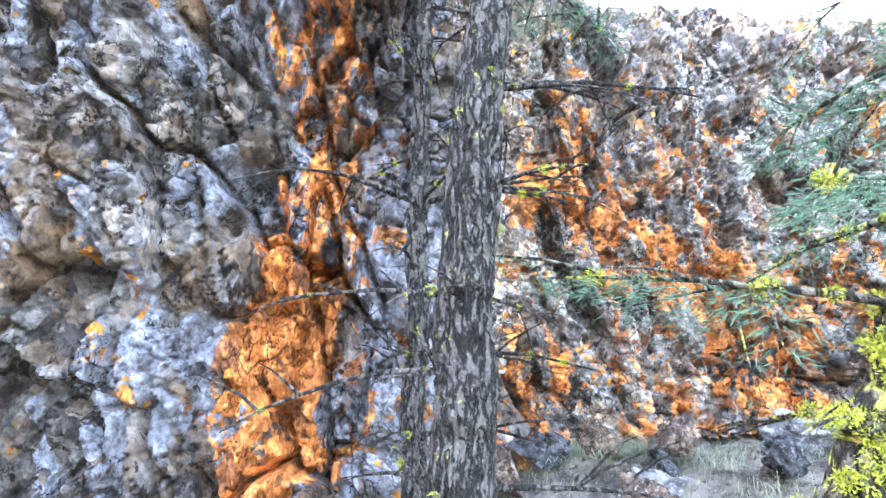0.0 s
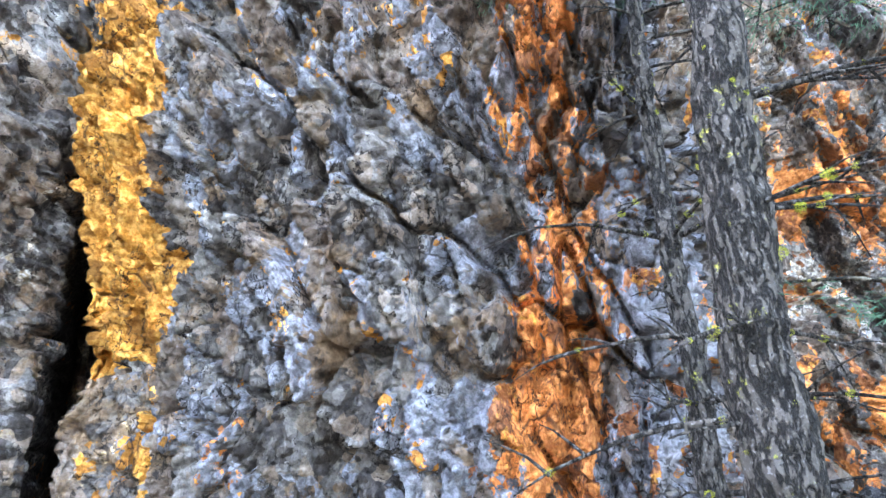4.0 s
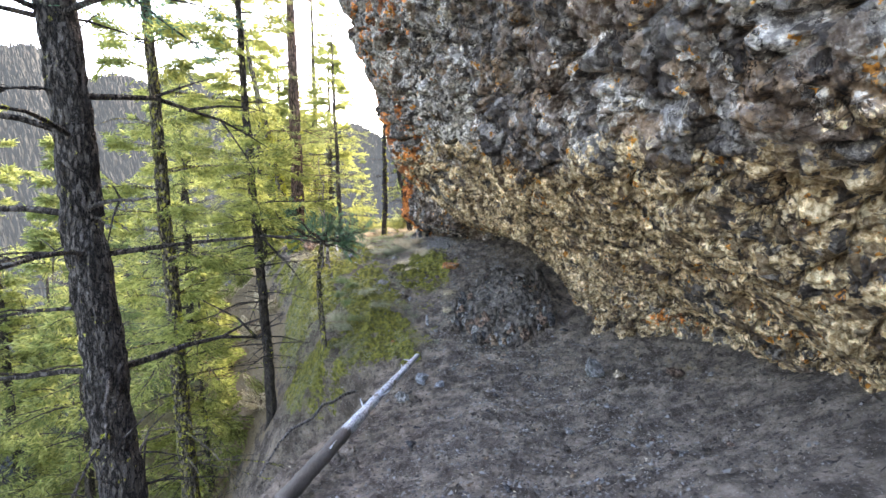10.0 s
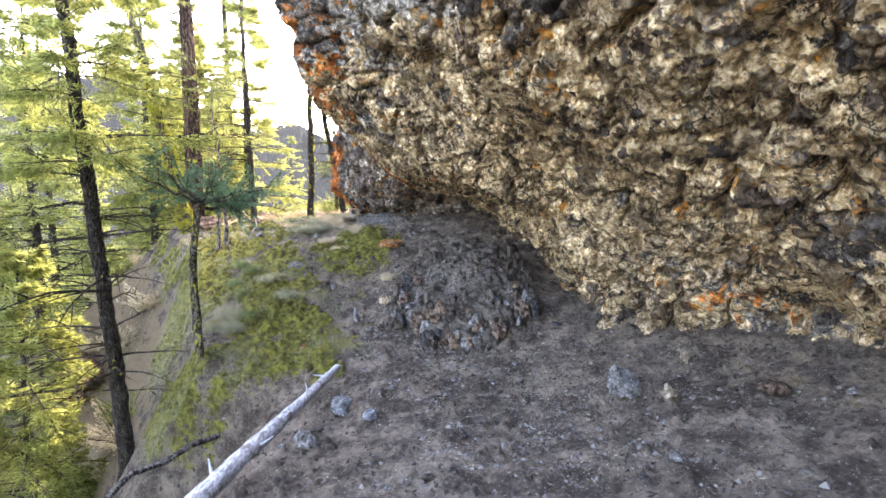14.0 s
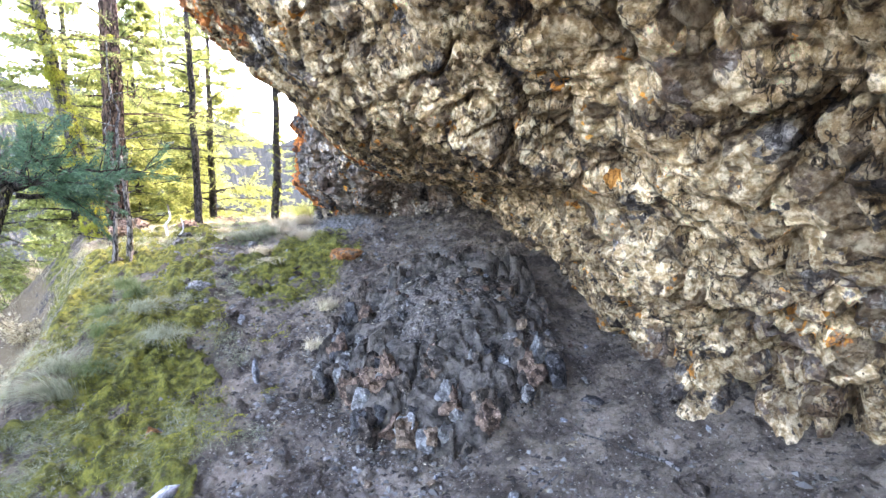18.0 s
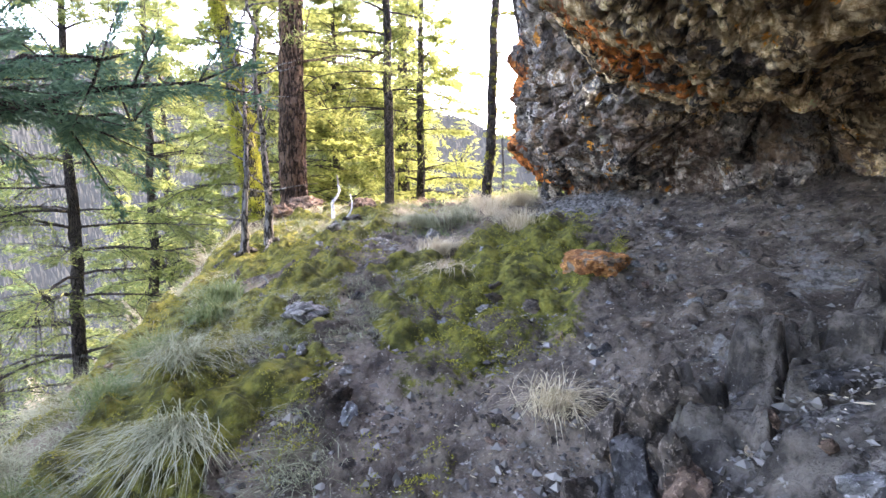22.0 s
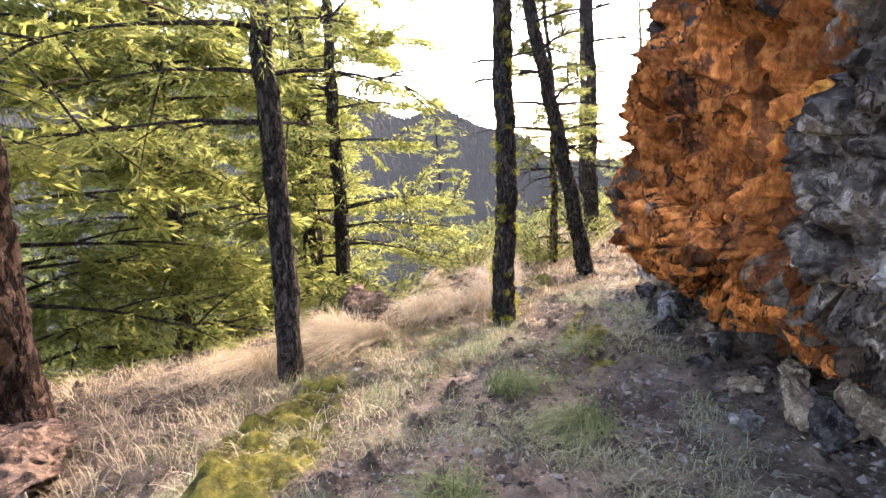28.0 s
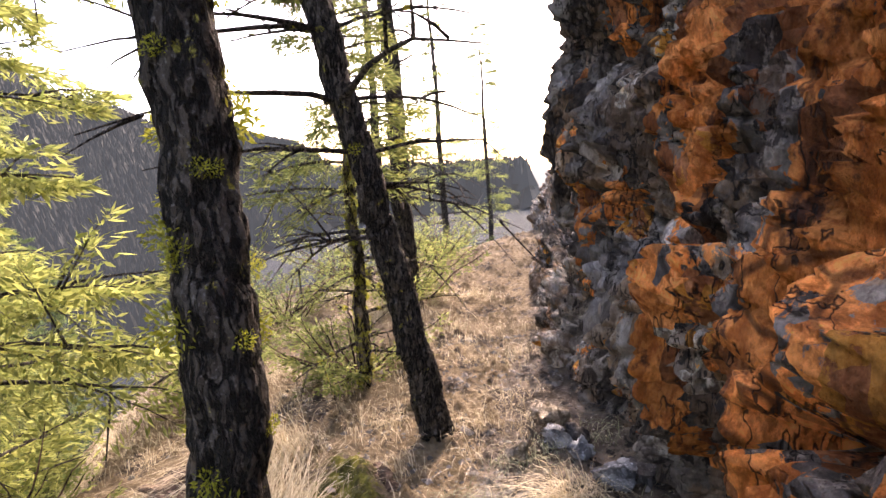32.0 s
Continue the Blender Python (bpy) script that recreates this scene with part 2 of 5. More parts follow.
    grain = k.math("ADD", k.math("MULTIPLY", k.step(fine, 0.36, 0.62), 0.55), k.math("MULTIPLY", k.step(speck, 0.36, 0.64), 0.45))
    col = k.mix(1.0, col, k.mix(grain, (0.62, 0.61, 0.60), (1.30, 1.30, 1.30)), "MULTIPLY")
    flake = k.attr("flake")
    col = k.mix(1.0, col, k.mix(k.step(tone, 0.15, 0.85), (0.68, 0.66, 0.65), (1.28, 1.28, 1.28)), "MULTIPLY")
    col = k.mix(1.0, col, k.mix(k.step(flake, 0.15, 0.85), (0.74, 0.73, 0.72), (1.22, 1.22, 1.22)), "MULTIPLY")
    vein = k.math("ABSOLUTE", k.math("SUBTRACT", k.noise(0.11, 3, 0.6, k.shift(0.04, 0.05)), 0.5))
    vein = k.math("MULTIPLY", k.math("SUBTRACT", 1.0, k.step(vein, 0.006, 0.020)), k.step(k.math("ADD", k.attr("vein"), k.math("SUBTRACT", mid, 0.5)), 0.45, 0.6))
    col = k.mix(k.math("MULTIPLY", vein, 0.75), col, (0.56, 0.57, 0.54))
    split = k.math("ABSOLUTE", k.math("SUBTRACT", k.noise(0.35, 4, 0.65, k.stretch(1.6, 1.6, 0.8, k.shift(0.06, 0.1))), 0.5))
    split = k.math("SUBTRACT", 1.0, k.step(split, 0.004, 0.014))
    split = k.math("MULTIPLY", split, k.step(k.noise(0.6, 3), 0.44, 0.54))
    col = k.mix(k.math("MULTIPLY", split, 0.85), col, (0.022, 0.018, 0.017))
    joint = k.voronoi(0.34, "DISTANCE_TO_EDGE", co=k.shift(0.16, 0.30, 2))
    joint = k.math("MULTIPLY", k.math("SUBTRACT", 1.0, k.step(joint, 0.008, 0.035)), k.step(k.noise(0.6, 3), 0.50, 0.58))
    col = k.mix(k.math("MULTIPLY", joint, 0.7), col, (0.022, 0.018, 0.016))
    k.bump(k.noise(0.035, 4, 0.6), 0.014, 0.9), k.bump(k.noise(0.075, 6, 0.65, k.stretch(1.4, 1.4, 0.6)), 0.035, 0.9)
    k.bump(h0, 0.08, 0.7), k.bump(h1, 0.06, 1.0), k.bump(h2, 0.024, 1.0), k.bump(fine, 0.016, 1.0), k.bump(speck, 0.006, 0.9), k.bump(split, -0.02, 0.8)
    return k.done(col)


def ground_material():
    k = Mat("trail_dirt_far_haze", 0.95)
    mid, fine, grit = k.noise(0.35, 8, 0.65), k.noise(0.05, 6, 0.7), k.noise(0.009, 4)
    col = k.mix(k.step(mid, 0.35, 0.7), (0.068, 0.053, 0.043), (0.300, 0.240, 0.190))
    col = k.mix(k.step(fine, 0.55, 0.75), col, (0.26, 0.23, 0.20))
    col = k.mix(k.step(k.noise(0.022, 4), 0.62, 0.68), col, (0.40, 0.36, 0.31))
    col = k.mix(k.step(k.noise(0.07, 4), 0.58, 0.65), col, (0.05, 0.041, 0.036))
    soft = k.math("ADD", k.math("MULTIPLY", k.math("SUBTRACT", mid, 0.5), 1.2), k.math("MULTIPLY", k.math("SUBTRACT", fine, 0.5), 0.7))
    litter = k.step(k.math("ADD", k.attr("litter"), soft), 0.45, 0.6)
    col = k.mix(litter, col, k.mix(fine, (0.12, 0.082, 0.05), (0.30, 0.23, 0.145)))
    moss = k.step(k.math("ADD", k.attr("moss"), soft), 0.45, 0.58)
    col = k.mix(moss, col, k.mix(k.step(k.noise(0.09, 5), 0.35, 0.7), (0.06, 0.062, 0.015), (0.25, 0.235, 0.045)))
    grey = k.step(k.math("ADD", k.attr("scree"), soft), 0.45, 0.6)
    col = k.mix(grey, col, k.mix(k.step(fine, 0.4, 0.6), (0.085, 0.078, 0.074), (0.29, 0.27, 0.25)))
    wood = k.step(k.math("ADD", k.attr("forest"), k.math("MULTIPLY", soft, 0.5)), 0.4, 0.6)
    col = k.mix(wood, col, k.mix(mid, (0.07, 0.062, 0.03), (0.25, 0.205, 0.11)))
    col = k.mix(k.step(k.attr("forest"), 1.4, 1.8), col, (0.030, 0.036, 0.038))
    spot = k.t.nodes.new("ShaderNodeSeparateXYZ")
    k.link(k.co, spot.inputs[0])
    # haze over the far valley, put in as a glow from 90 m outward
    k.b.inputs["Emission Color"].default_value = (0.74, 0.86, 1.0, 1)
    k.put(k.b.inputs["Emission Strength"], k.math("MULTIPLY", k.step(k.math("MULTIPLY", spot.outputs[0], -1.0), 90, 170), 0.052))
    clod = k.chips(0.035, k.shift(0.02, 0.05))[0]
    k.bump(mid, 0.09, 0.8), k.bump(k.noise(0.13, 5, 0.6), 0.07, 0.9), k.bump(clod, 0.026, 1.0), k.bump(fine, 0.055, 1.0), k.bump(grit, 0.005, 0.9)
    return k.done(col)


def bark_material(name, dark, light, lichen=0.0, plate=0.04):
    k = Mat(name, 0.95)
    fine, broad = k.noise(0.012, 5, 0.65), k.noise(0.09, 6, 0.65)
    long = k.stretch(1, 1, 0.26, k.shift(0.03, 0.05))
    ridge = k.math("ABSOLUTE", k.math("SUBTRACT", k.noise(plate * 1.3, 4, 0.6, long), 0.5))
    flake = k.chips(plate * 0.6, long)
    col = k.mix(k.math("ADD", k.math("MULTIPLY", flake[1], 0.45), k.math("MULTIPLY", broad, 0.6)), dark, light)
    col = k.mix(k.step(fine, 0.54, 0.66), col, tuple(0.6 * a + 0.09 for a in light))
    if lichen:
        spots = k.step(k.noise(0.10, 7, 0.72), 0.74 - 0.3 * lichen, 0.78 - 0.3 * lichen)
        col = k.mix(spots, col, k.mix(k.step(fine, 0.35, 0.65), (0.16, 0.155, 0.03), (0.46, 0.43, 0.09)))
    body = k.step(ridge, 0.01, 0.085)
    col = k.mix(body, tuple(0.35 * a for a in dark), col)
    k.bump(body, 0.03, 1.0), k.bump(flake[0], 0.008, 0.8), k.bump(broad, 0.03, 0.6), k.bump(fine, 0.006, 0.9)
    return k.done(col)


def dead_wood_material():
    k = Mat("bleached_dead_wood", 0.8)
    grain = k.noise(0.02, 6, 0.65, k.stretch(0.3, 1, 1), 0.3)
    broad = k.noise(0.25, 5, 0.6)
    col = k.mix(k.step(grain, 0.35, 0.65), (0.24, 0.245, 0.26), (0.62, 0.63, 0.66))
    col = k.mix(k.step(broad, 0.56, 0.64), col, (0.20, 0.18, 0.165))
    col = k.mix(k.step(k.math("ADD", k.attr("rot"), k.math("SUBTRACT", broad, 0.5)), 0.45, 0.65), col, k.mix(grain, (0.035, 0.03, 0.027), (0.15, 0.135, 0.12)))
    k.bump(grain, 0.012, 0.9)
    return k.done(col)


def leaf_material(name, a, b, trans=0.35):
    k = Mat(name, 0.7)
    col = k.mix(k.island(), a, b)
    k.done(col)
    tr = k.t.nodes.new("ShaderNodeBsdfTranslucent")
    k.link(col, tr.inputs["Color"])
    ms = k.t.nodes.new("ShaderNodeMixShader")
    ms.inputs[0].default_value = trans
    k.link(k.b.outputs[0], ms.inputs[1]), k.link(tr.outputs[0], ms.inputs[2])
    k.link(ms.outputs[0], k.t.nodes["Material Output"].inputs[0])
    return k.m


ROCK = rock_material()
DIRT = ground_material()
BARK = bark_material("fir_bark", (0.032, 0.026, 0.022), (0.115, 0.098, 0.084), 0.42, 0.026)
BARK_BROWN = bark_material("brown_bark", (0.06, 0.035, 0.024), (0.20, 0.125, 0.085), 0, 0.06)
BARK_MOSSY = bark_material("mossy_bark", (0.05, 0.04, 0.03), (0.20, 0.17, 0.13), 0.75)
STICK_WOOD = bark_material("grey_stick_wood", (0.10, 0.09, 0.085), (0.30, 0.28, 0.265))
DEAD_WOOD = dead_wood_material()
BARK_GREY = bark_material("grey_dead_wood", (0.20, 0.19, 0.19), (0.46, 0.44, 0.43))
NEEDLES = leaf_material("fir_needles", (0.06, 0.10, 0.04), (0.18, 0.23, 0.09), 0.5)
NEEDLES_SUN = leaf_material("yellow_green_needles", (0.10, 0.135, 0.042), (0.35, 0.375, 0.13), 0.66)
NEEDLES_FIR = leaf_material("mid_green_needles", (0.12, 0.155, 0.045), (0.41, 0.43, 0.135), 0.70)
NEEDLES_BLUE = leaf_material("blue_green_needles", (0.045, 0.10, 0.065), (0.13, 0.225, 0.135), 0.45)
MOSS_TUFT = leaf_material("yellow_moss", (0.20, 0.215, 0.025), (0.48, 0.47, 0.06), 0.3)
GRASS_DRY = leaf_material("dry_grass", (0.38, 0.30, 0.18), (0.78, 0.68, 0.49), 0.3)
GRASS_GREY = leaf_material("grey_green_grass", (0.13, 0.15, 0.08), (0.46, 0.46, 0.32), 0.3)
GRASS_GREEN = leaf_material("green_grass", (0.07, 0.12, 0.04), (0.24, 0.28, 0.12), 0.3)

# ---------- mesh helpers ----------


def mesh_from(name, verts, faces, material, attrs=(), shade=True):
    me = bpy.data.meshes.new(name)
    verts, faces = np.asarray(verts, np.float32), np.asarray(faces, np.int32)
    n = faces.shape[1]
    me.vertices.add(len(verts))
    me.vertices.foreach_set("co", verts.ravel())
    me.loops.add(faces.size)
    me.loops.foreach_set("vertex_index", faces.ravel())
    me.polygons.add(len(faces))
    me.polygons.foreach_set("loop_start", np.arange(0, faces.size, n, dtype=np.int32))
    for key, values in attrs:
        a = me.attributes.new(key, "FLOAT", "POINT")
        a.data.foreach_set("value", np.asarray(values, np.float32))
    me.polygons.foreach_set("use_smooth", np.full(len(faces), shade))
    me.materials.append(material)
    me.update()
    me.validate()
    return me


def grid_faces(nu, nv):
    i = np.arange(nu - 1)[:, None] * nv + np.arange(nv - 1)[None]
    return np.stack([i, i + 1, i + nv + 1, i + nv], -1).reshape(-1, 4)


def part(name, me, parent, label="", at=None):
    ob = new(name, me)
    ob.parent = parent
    if at is not None:
        ob.matrix_basis = at
    return tagged(ob, label)


# ---------- the lie of the land ----------
TRAIL_X = [6, 0, -2.4, -5, -8.4, -10, -12.4, -14.5, -15.0, -16.2, -17.2, -19.3, -22, -24, -27, -29, -34, -60]
TRAIL_Y = [1.5, 0, -0.55, -0.9, -0.3, 0.2, 0.35, -0.2, -0.4, -0.9, -1.5, -2.2, -2.8, -2.6, -2.0, -1.5, -0.5, 0]
TRAIL_Z = [1.3, 0, -0.85, -1.62, -2.6, -2.86, -3.04, -3.05, -2.98, -2.74, -2.42, -1.87, -1.6, -1.6, -1.62, -1.5, -1.45, -9]
EDGE_Y = [-2, -1.5, -1.8, -2.2, -2.6, -2.8, -2.2, -1.9, -3.1, -3.5, -3.9, -4.3, -5.8, -6.2, -4.6, -4.0, -4.5, -9]
SIDE_FALL = [0.1, 0.1, 0.15, 0.15, 0.15, 0.15, 0.2, 0.25, 0.14, 0.12, 0.2, 0.2, 0.02, 0.05, 0.15, 0.2, 0.2, 0.2]
_o = slice(None, None, -1)


def along(table, x):
    return np.interp(x, TRAIL_X[_o], table[_o])


def mound(x, y, cx, cy, rx, ry, h, sharp=2.0):
    r = np.sqrt(((x - cx) / rx) ** 2 + ((y - cy) / ry) ** 2)
    return h * np.exp(-(r**sharp))


def ground_height(x, y):
    x, y = np.asarray(x, float), np.asarray(y, float)
    xc = np.clip(x, -60, 6)
    zc, yc, ye, fall = along(TRAIL_Z, xc), along(TRAIL_Y, xc), along(EDGE_Y, xc), along(SIDE_FALL, xc)
    up = np.clip(y - yc - 0.5, 0, 6)
    bank = smooth(-5, -8, xc) * smooth(-16, -14.5, xc)
    z = zc + (0.10 + 0.07 * bank) * up + (0.02 + 0.02 * bank) * up**2
    inner = np.clip(yc - 0.3 - np.maximum(y, ye), 0, None)
    z = z - fall * inner
    out = np.clip(ye - y, 0, None)
    steep = 0.75 * smooth(-22, -19, xc) * smooth(-3, -7, xc)
    drop = (0.95 + steep) * np.minimum(out, 3) + 0.62 * np.clip(out - 3, 0, 60) + 0.25 * np.clip(out - 63, 0, 60)
    z = z - drop
    # the far side of the valley: a wooded ridge that sinks towards the trail's bend
    away = np.hypot(x + 20, y)
    turn = -y / np.maximum(-x, 30.0)
    rise = np.interp(turn, (-0.25, -0.06, 0.05, 0.18, 0.40, 0.64, 1.5, 5), (-0.10, -0.01, 0.035, 0.085, 0.135, 0.165, 0.19, 0.20))
    ridge = np.minimum(away, 760) * (rise + 0.014 * np.sin(turn * 19) + 0.008 * np.sin(turn * 47 + 1))
    z = z + (ridge - z) * smooth(170, 740, away) * smooth(-60, -160, x)
    z = z + mound(x, y, -16.0, 0.85, 1.15, 0.95, 0.66, 2.6)
    z = z + (1.02 - z) * smooth(3.8, 4.5, y) * smooth(0.2, 0.8, x) * smooth(9, 7, y)
    z = z + mound(x, y, -17.2, -2.6, 1.5, 0.8, 0.18)
    return z


# ---------- ground ----------


def build_ground():
    xs = axis_steps([(-4000, -800, 400), (-800, -200, 60), (-200, -60, 10), (-60, -34, 1.2), (-34, -29, 0.07), (-29, -4, 0.036), (-4, 0, 0.12), (0, 6, 0.06), (6, 60, 4), (60, 800, 90), (800, 4000, 500)])
    ys = axis_steps([(-4000, -800, 400), (-800, -150, 40), (-150, -30, 6), (-30, -8, 0.8), (-8, -5, 0.07), (-5, 3.6, 0.036), (3.6, 5.4, 0.06), (5.4, 12, 0.6), (12, 60, 6), (60, 4000, 600)])
    X, Y = np.meshgrid(xs, ys, indexing="ij")
    x, y = X.ravel(), Y.ravel()
    z = ground_height(x, y)
    p = np.stack([x, y, np.zeros_like(x)], 1)
    near = (x > -36) & (x < 9) & (y > -12) & (y < 7)
    q = p[near]
    xn, yn = q[:, 0], q[:, 1]
    ye, yc = along(EDGE_Y, xn), along(TRAIL_Y, xn)
    n1, n2, n3 = fbm(q, 1.1, 4, 3), fbm(q, 0.30, 4, 5), vnoise(q, 0.09, 9)
    yw = yn + 0.55 * n1 + 0.45 * n2
    moss = smooth(-14.0, -15.2, xn + 0.5 * n2) * smooth(-23, -20.8, xn) * smooth(yc + 0.15 - 0.6 * smooth(-18, -15.5, xn), yc - 0.65, yw) * smooth(ye - 1.3, ye - 0.3, yn)
    moss = np.maximum(moss, 1.1 * mound(xn, yw, -18.9, -1.05, 1.7, 0.75, 1.0)) * (0.95 + 1.0 * n1 + 0.4 * n2)
    moss = np.maximum(moss, 0.9 * mound(xn, yn, -22.5, -3.9, 2.0, 0.35, 1.0))
    moss = np.maximum(moss, 0.6 * mound(xn, yn, -24.6, -2.2, 1.3, 0.35, 1.0))
    moss = np.maximum(moss, 0.8 * mound(xn, yn, -26.8, -2.6, 0.7, 0.35, 1.0))
    moss = np.clip(moss, 0, 1.2)
    litter = smooth(-21, -24.5, xn - 0.8 * (yn + 3)) * 0.62 * smooth(-1.2, -1.8, yn + 0.535 * (xn + 27.06) + 0.4 * n1)
    litter = np.maximum(litter, 0.75 * smooth(ye + 0.5, ye - 1.5, yn) * smooth(-13, -18, xn))
    litter = np.maximum(litter, 0.45 * mound(xn, yn, -11.5, 3.0, 1.6, 0.8, 1.0))
    scree = 0.9 * mound(xn, yn, -21.2, -0.75, 1.2, 0.6, 1.0) + 0.7 * mound(xn, yn, -25.6, -1.7, 1.6, 0.5, 1.0) + 0.6 * mound(xn, yn, -16, 0.7, 1.5, 1.2, 1.0) + 0.4 * mound(xn, yn, -18.2, 0.9, 2.2, 1.3, 1.0)
    forest = smooth(ye - 1.5, ye - 4.0, yn)
    m1, m2, mr = cells(q, 0.20, 8)
    lump = smooth(0.3, 0.6, moss) * (0.06 * np.abs(n2) + 0.03 * n3 + 0.05 * n1 + 0.17 * (0.5 - m1) + 0.06 * mr)
    d1, d2, rid = cells(q, 0.14, 4)
    clods = cells(q, 0.07, 14)
    stones = np.where(rid > 0.66, np.clip(0.42 - d1, 0, 1) * 0.26, 0) + np.where(clods[2] > 0.40, np.clip(0.47 - clods[0], 0, 1) * 0.12, 0)
    stones = stones * (1 - smooth(0.3, 0.6, moss))
    dark = mound(xn, yn, -16.0, 0.6, 1.3, 1.05, 1.0, 4)
    c1, c2, _ = cells(q * (1, 1.3, 1), 0.34, 21)
    blocky = dark * (0.10 * (c2 - c1) - 0.12)
    z[near] += 0.05 * n1 + 0.03 * n2 + 0.03 * np.abs(fbm(q, 0.5, 3, 19)) + lump + stones + blocky
    attrs = []
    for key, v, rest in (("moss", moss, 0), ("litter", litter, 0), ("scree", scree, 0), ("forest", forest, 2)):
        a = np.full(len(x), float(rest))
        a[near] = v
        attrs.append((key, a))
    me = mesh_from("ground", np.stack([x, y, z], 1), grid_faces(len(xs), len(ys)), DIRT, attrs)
    return tagged(new("ground", me), "grey-brown trail dirt with moss and dry needle litter, haze glow far off", "ground", kind="structure")


ground = build_ground()


def on_ground(x, y):
    return float(ground_height(np.array([x]), np.array([y]))[0])


# ---------- cliff ----------
CLIFF_X = [14, 3, 0.6, -0.3, -2.5, -4.36, -4.41, -4.53, -4.57, -4.8, -6.3, -8, -9.4, -11.7, -12.6, -14.1, -15.8, -17.5, -18.5, -19.6, -20.8, -22.4, -23.6, -24.4, -25.3, -27.4, -28.6, -31.6, -38]
FOOT_Y = [7, 6.3, 5.5, 3, 3.2, 3.25, 5.5, 5.5, 3.95, 3.9, 3.25, 3.25, 3.7, 3.7, 3.5, 2.2, 2.4, 2.2, 1.6, 1.6, 0.1, -0.95, -1.2, -1.3, -1.2, -1, -0.75, 0.5, 3]
LOW_Y = [6.7, 6, 5.4, 3, 3.1, 2.95, 5.5, 5.5, 2.95, 2.75, 2.5, 2.2, 1.9, 2.4, 2.6, 1.75, 1.7, 1.2, 0.6, 0.9, -0.2, -1.15, -1.45, -1.45, -1.25, -0.95, -0.6, 0.6, 3.2]
LOW_Z = [1.5, 1, 1, 0.8, 0.6, 0.3, 0.3, 0.25, 0.2, 0.2, -0.1, -0.55, -0.4, -1.2, -1.6, -1.15, -1.02, -0.92, -0.85, -1.15, -1.25, -1.3, -1.32, -1.3, -1.2, -1.15, -1, -0.9, -0.9]
MID_Y = [6.5, 5.9, 5.4, 3, 3, 2.68, 5.2, 5.2, 2.5, 2, 1.6, 1.3, 0.85, 1.2, 1.87, 0.9, 0.8, 0.4, 0.15, 0.15, -0.45, -1.75, -2.1, -2.1, -1.5, -0.95, -0.1, 0.75, 3.4]
MID_Z = [2.5, 2, 2, 1.7, 1.6, 1.4, 1.4, 1.4, 1.4, 1.4, 0.6, 0.5, 0.35, -0.2, -0.7, -0.8, -0.85, -0.8, -0.75, -1.1, -1.1, -0.7, -0.8, -0.82, -0.5, -0.6, -0.7, -0.6, -0.6]
LIP_Y = [6.4, 5.8, 5.4, 2.95, 2.75, 2.75, 5.2, 5.2, 2.53, 1.85, 1.1, 0.57, 0.19, 0.17, 0.4, 0.5, -0.2, -0.25, -0.4, -0.4, -0.85, -1.75, -2, -1.9, -1.25, -1, 0.15, 0.85, 3.8]
LIP_Z = [3.3, 3.3, 3.3, 2.6, 2.4, 2.2, 2.2, 2.3, 2.35, 2.4, 2.4, 2, 2.2, 0.45, 0.2, -0.5, -0.55, -0.45, -0.35, -0.4, -0.4, 0, 0, 0, 0.1, -0.1, -0.3, -0.3, -0.2]
HIGH_Y = [6.5, 5.9, 5.4, 2.9, 2.65, 2.66, 5.2, 5.2, 2.45, 1.65, 0.9, 0.26, -0.14, -0.34, -0.54, -0.64, -1.59, -1.5, -1.45, -1.35, -1.4, -1.65, -1.8, -1.65, -1.05, -1.1, 0.5, 0.95, 4]
HIGH_Z = [4.4, 4.4, 4.4, 3.4, 3.2, 3, 3, 3.1, 3.2, 3.3, 3.2, 3, 3, 1.8, 1.6, 0.8, 0.55, 0.6, 0.7, 0.8, 0.7, 0.9, 0.9, 0.9, 0.9, 0.8, 0.8, 0.7, 0]
BROW_Y = [6.7, 6, 5.5, 2.8, 2.45, 2.4, 5.2, 5.2, 2.2, 1.35, 0.56, -0.04, -0.54, -0.94, -1.24, -1.74, -2.29, -2.15, -2.1, -1.9, -1.7, -1.5, -1.35, -1.2, -0.8, -1.1, 0.85, 1.1, 4.5]
BROW_Z = [5.7, 5.7, 5.7, 4.5, 4.5, 4.5, 4.5, 4.5, 4.5, 4.5, 4.5, 4.5, 4.2, 3.4, 3.3, 3, 3.1, 3, 2.8, 2.5, 2.3, 2, 2, 2, 2, 2.2, 2.2, 2, 0.3]
TOP_Y = [8, 7.2, 6.5, 2.5, 2, 2, 5, 5, 1.45, 0.8, 0.4, -0.3, -1, -1.6, -2, -2.6, -3, -2.9, -2.7, -2.3, -2, -1.3, -0.9, -0.8, -0.3, -1, 1.3, 1.5, 7]
TOP_Z = [6.9, 6.9, 6.9, 8, 8, 8, 8, 8, 8, 8, 7.5, 7, 6.5, 5.3, 5.4, 5.6, 5.7, 5.5, 5, 4.8, 4.6, 4.6, 4.6, 4.6, 4.6, 4.4, 4.2, 3.8, 1]


def blob(p, cx, cy, cz, rx, ry, rz):
    return np.exp(-(((p[:, 0] - cx) / rx) ** 2 + ((p[:, 1] - cy) / ry) ** 2 + ((p[:, 2] - cz) / rz) ** 2))


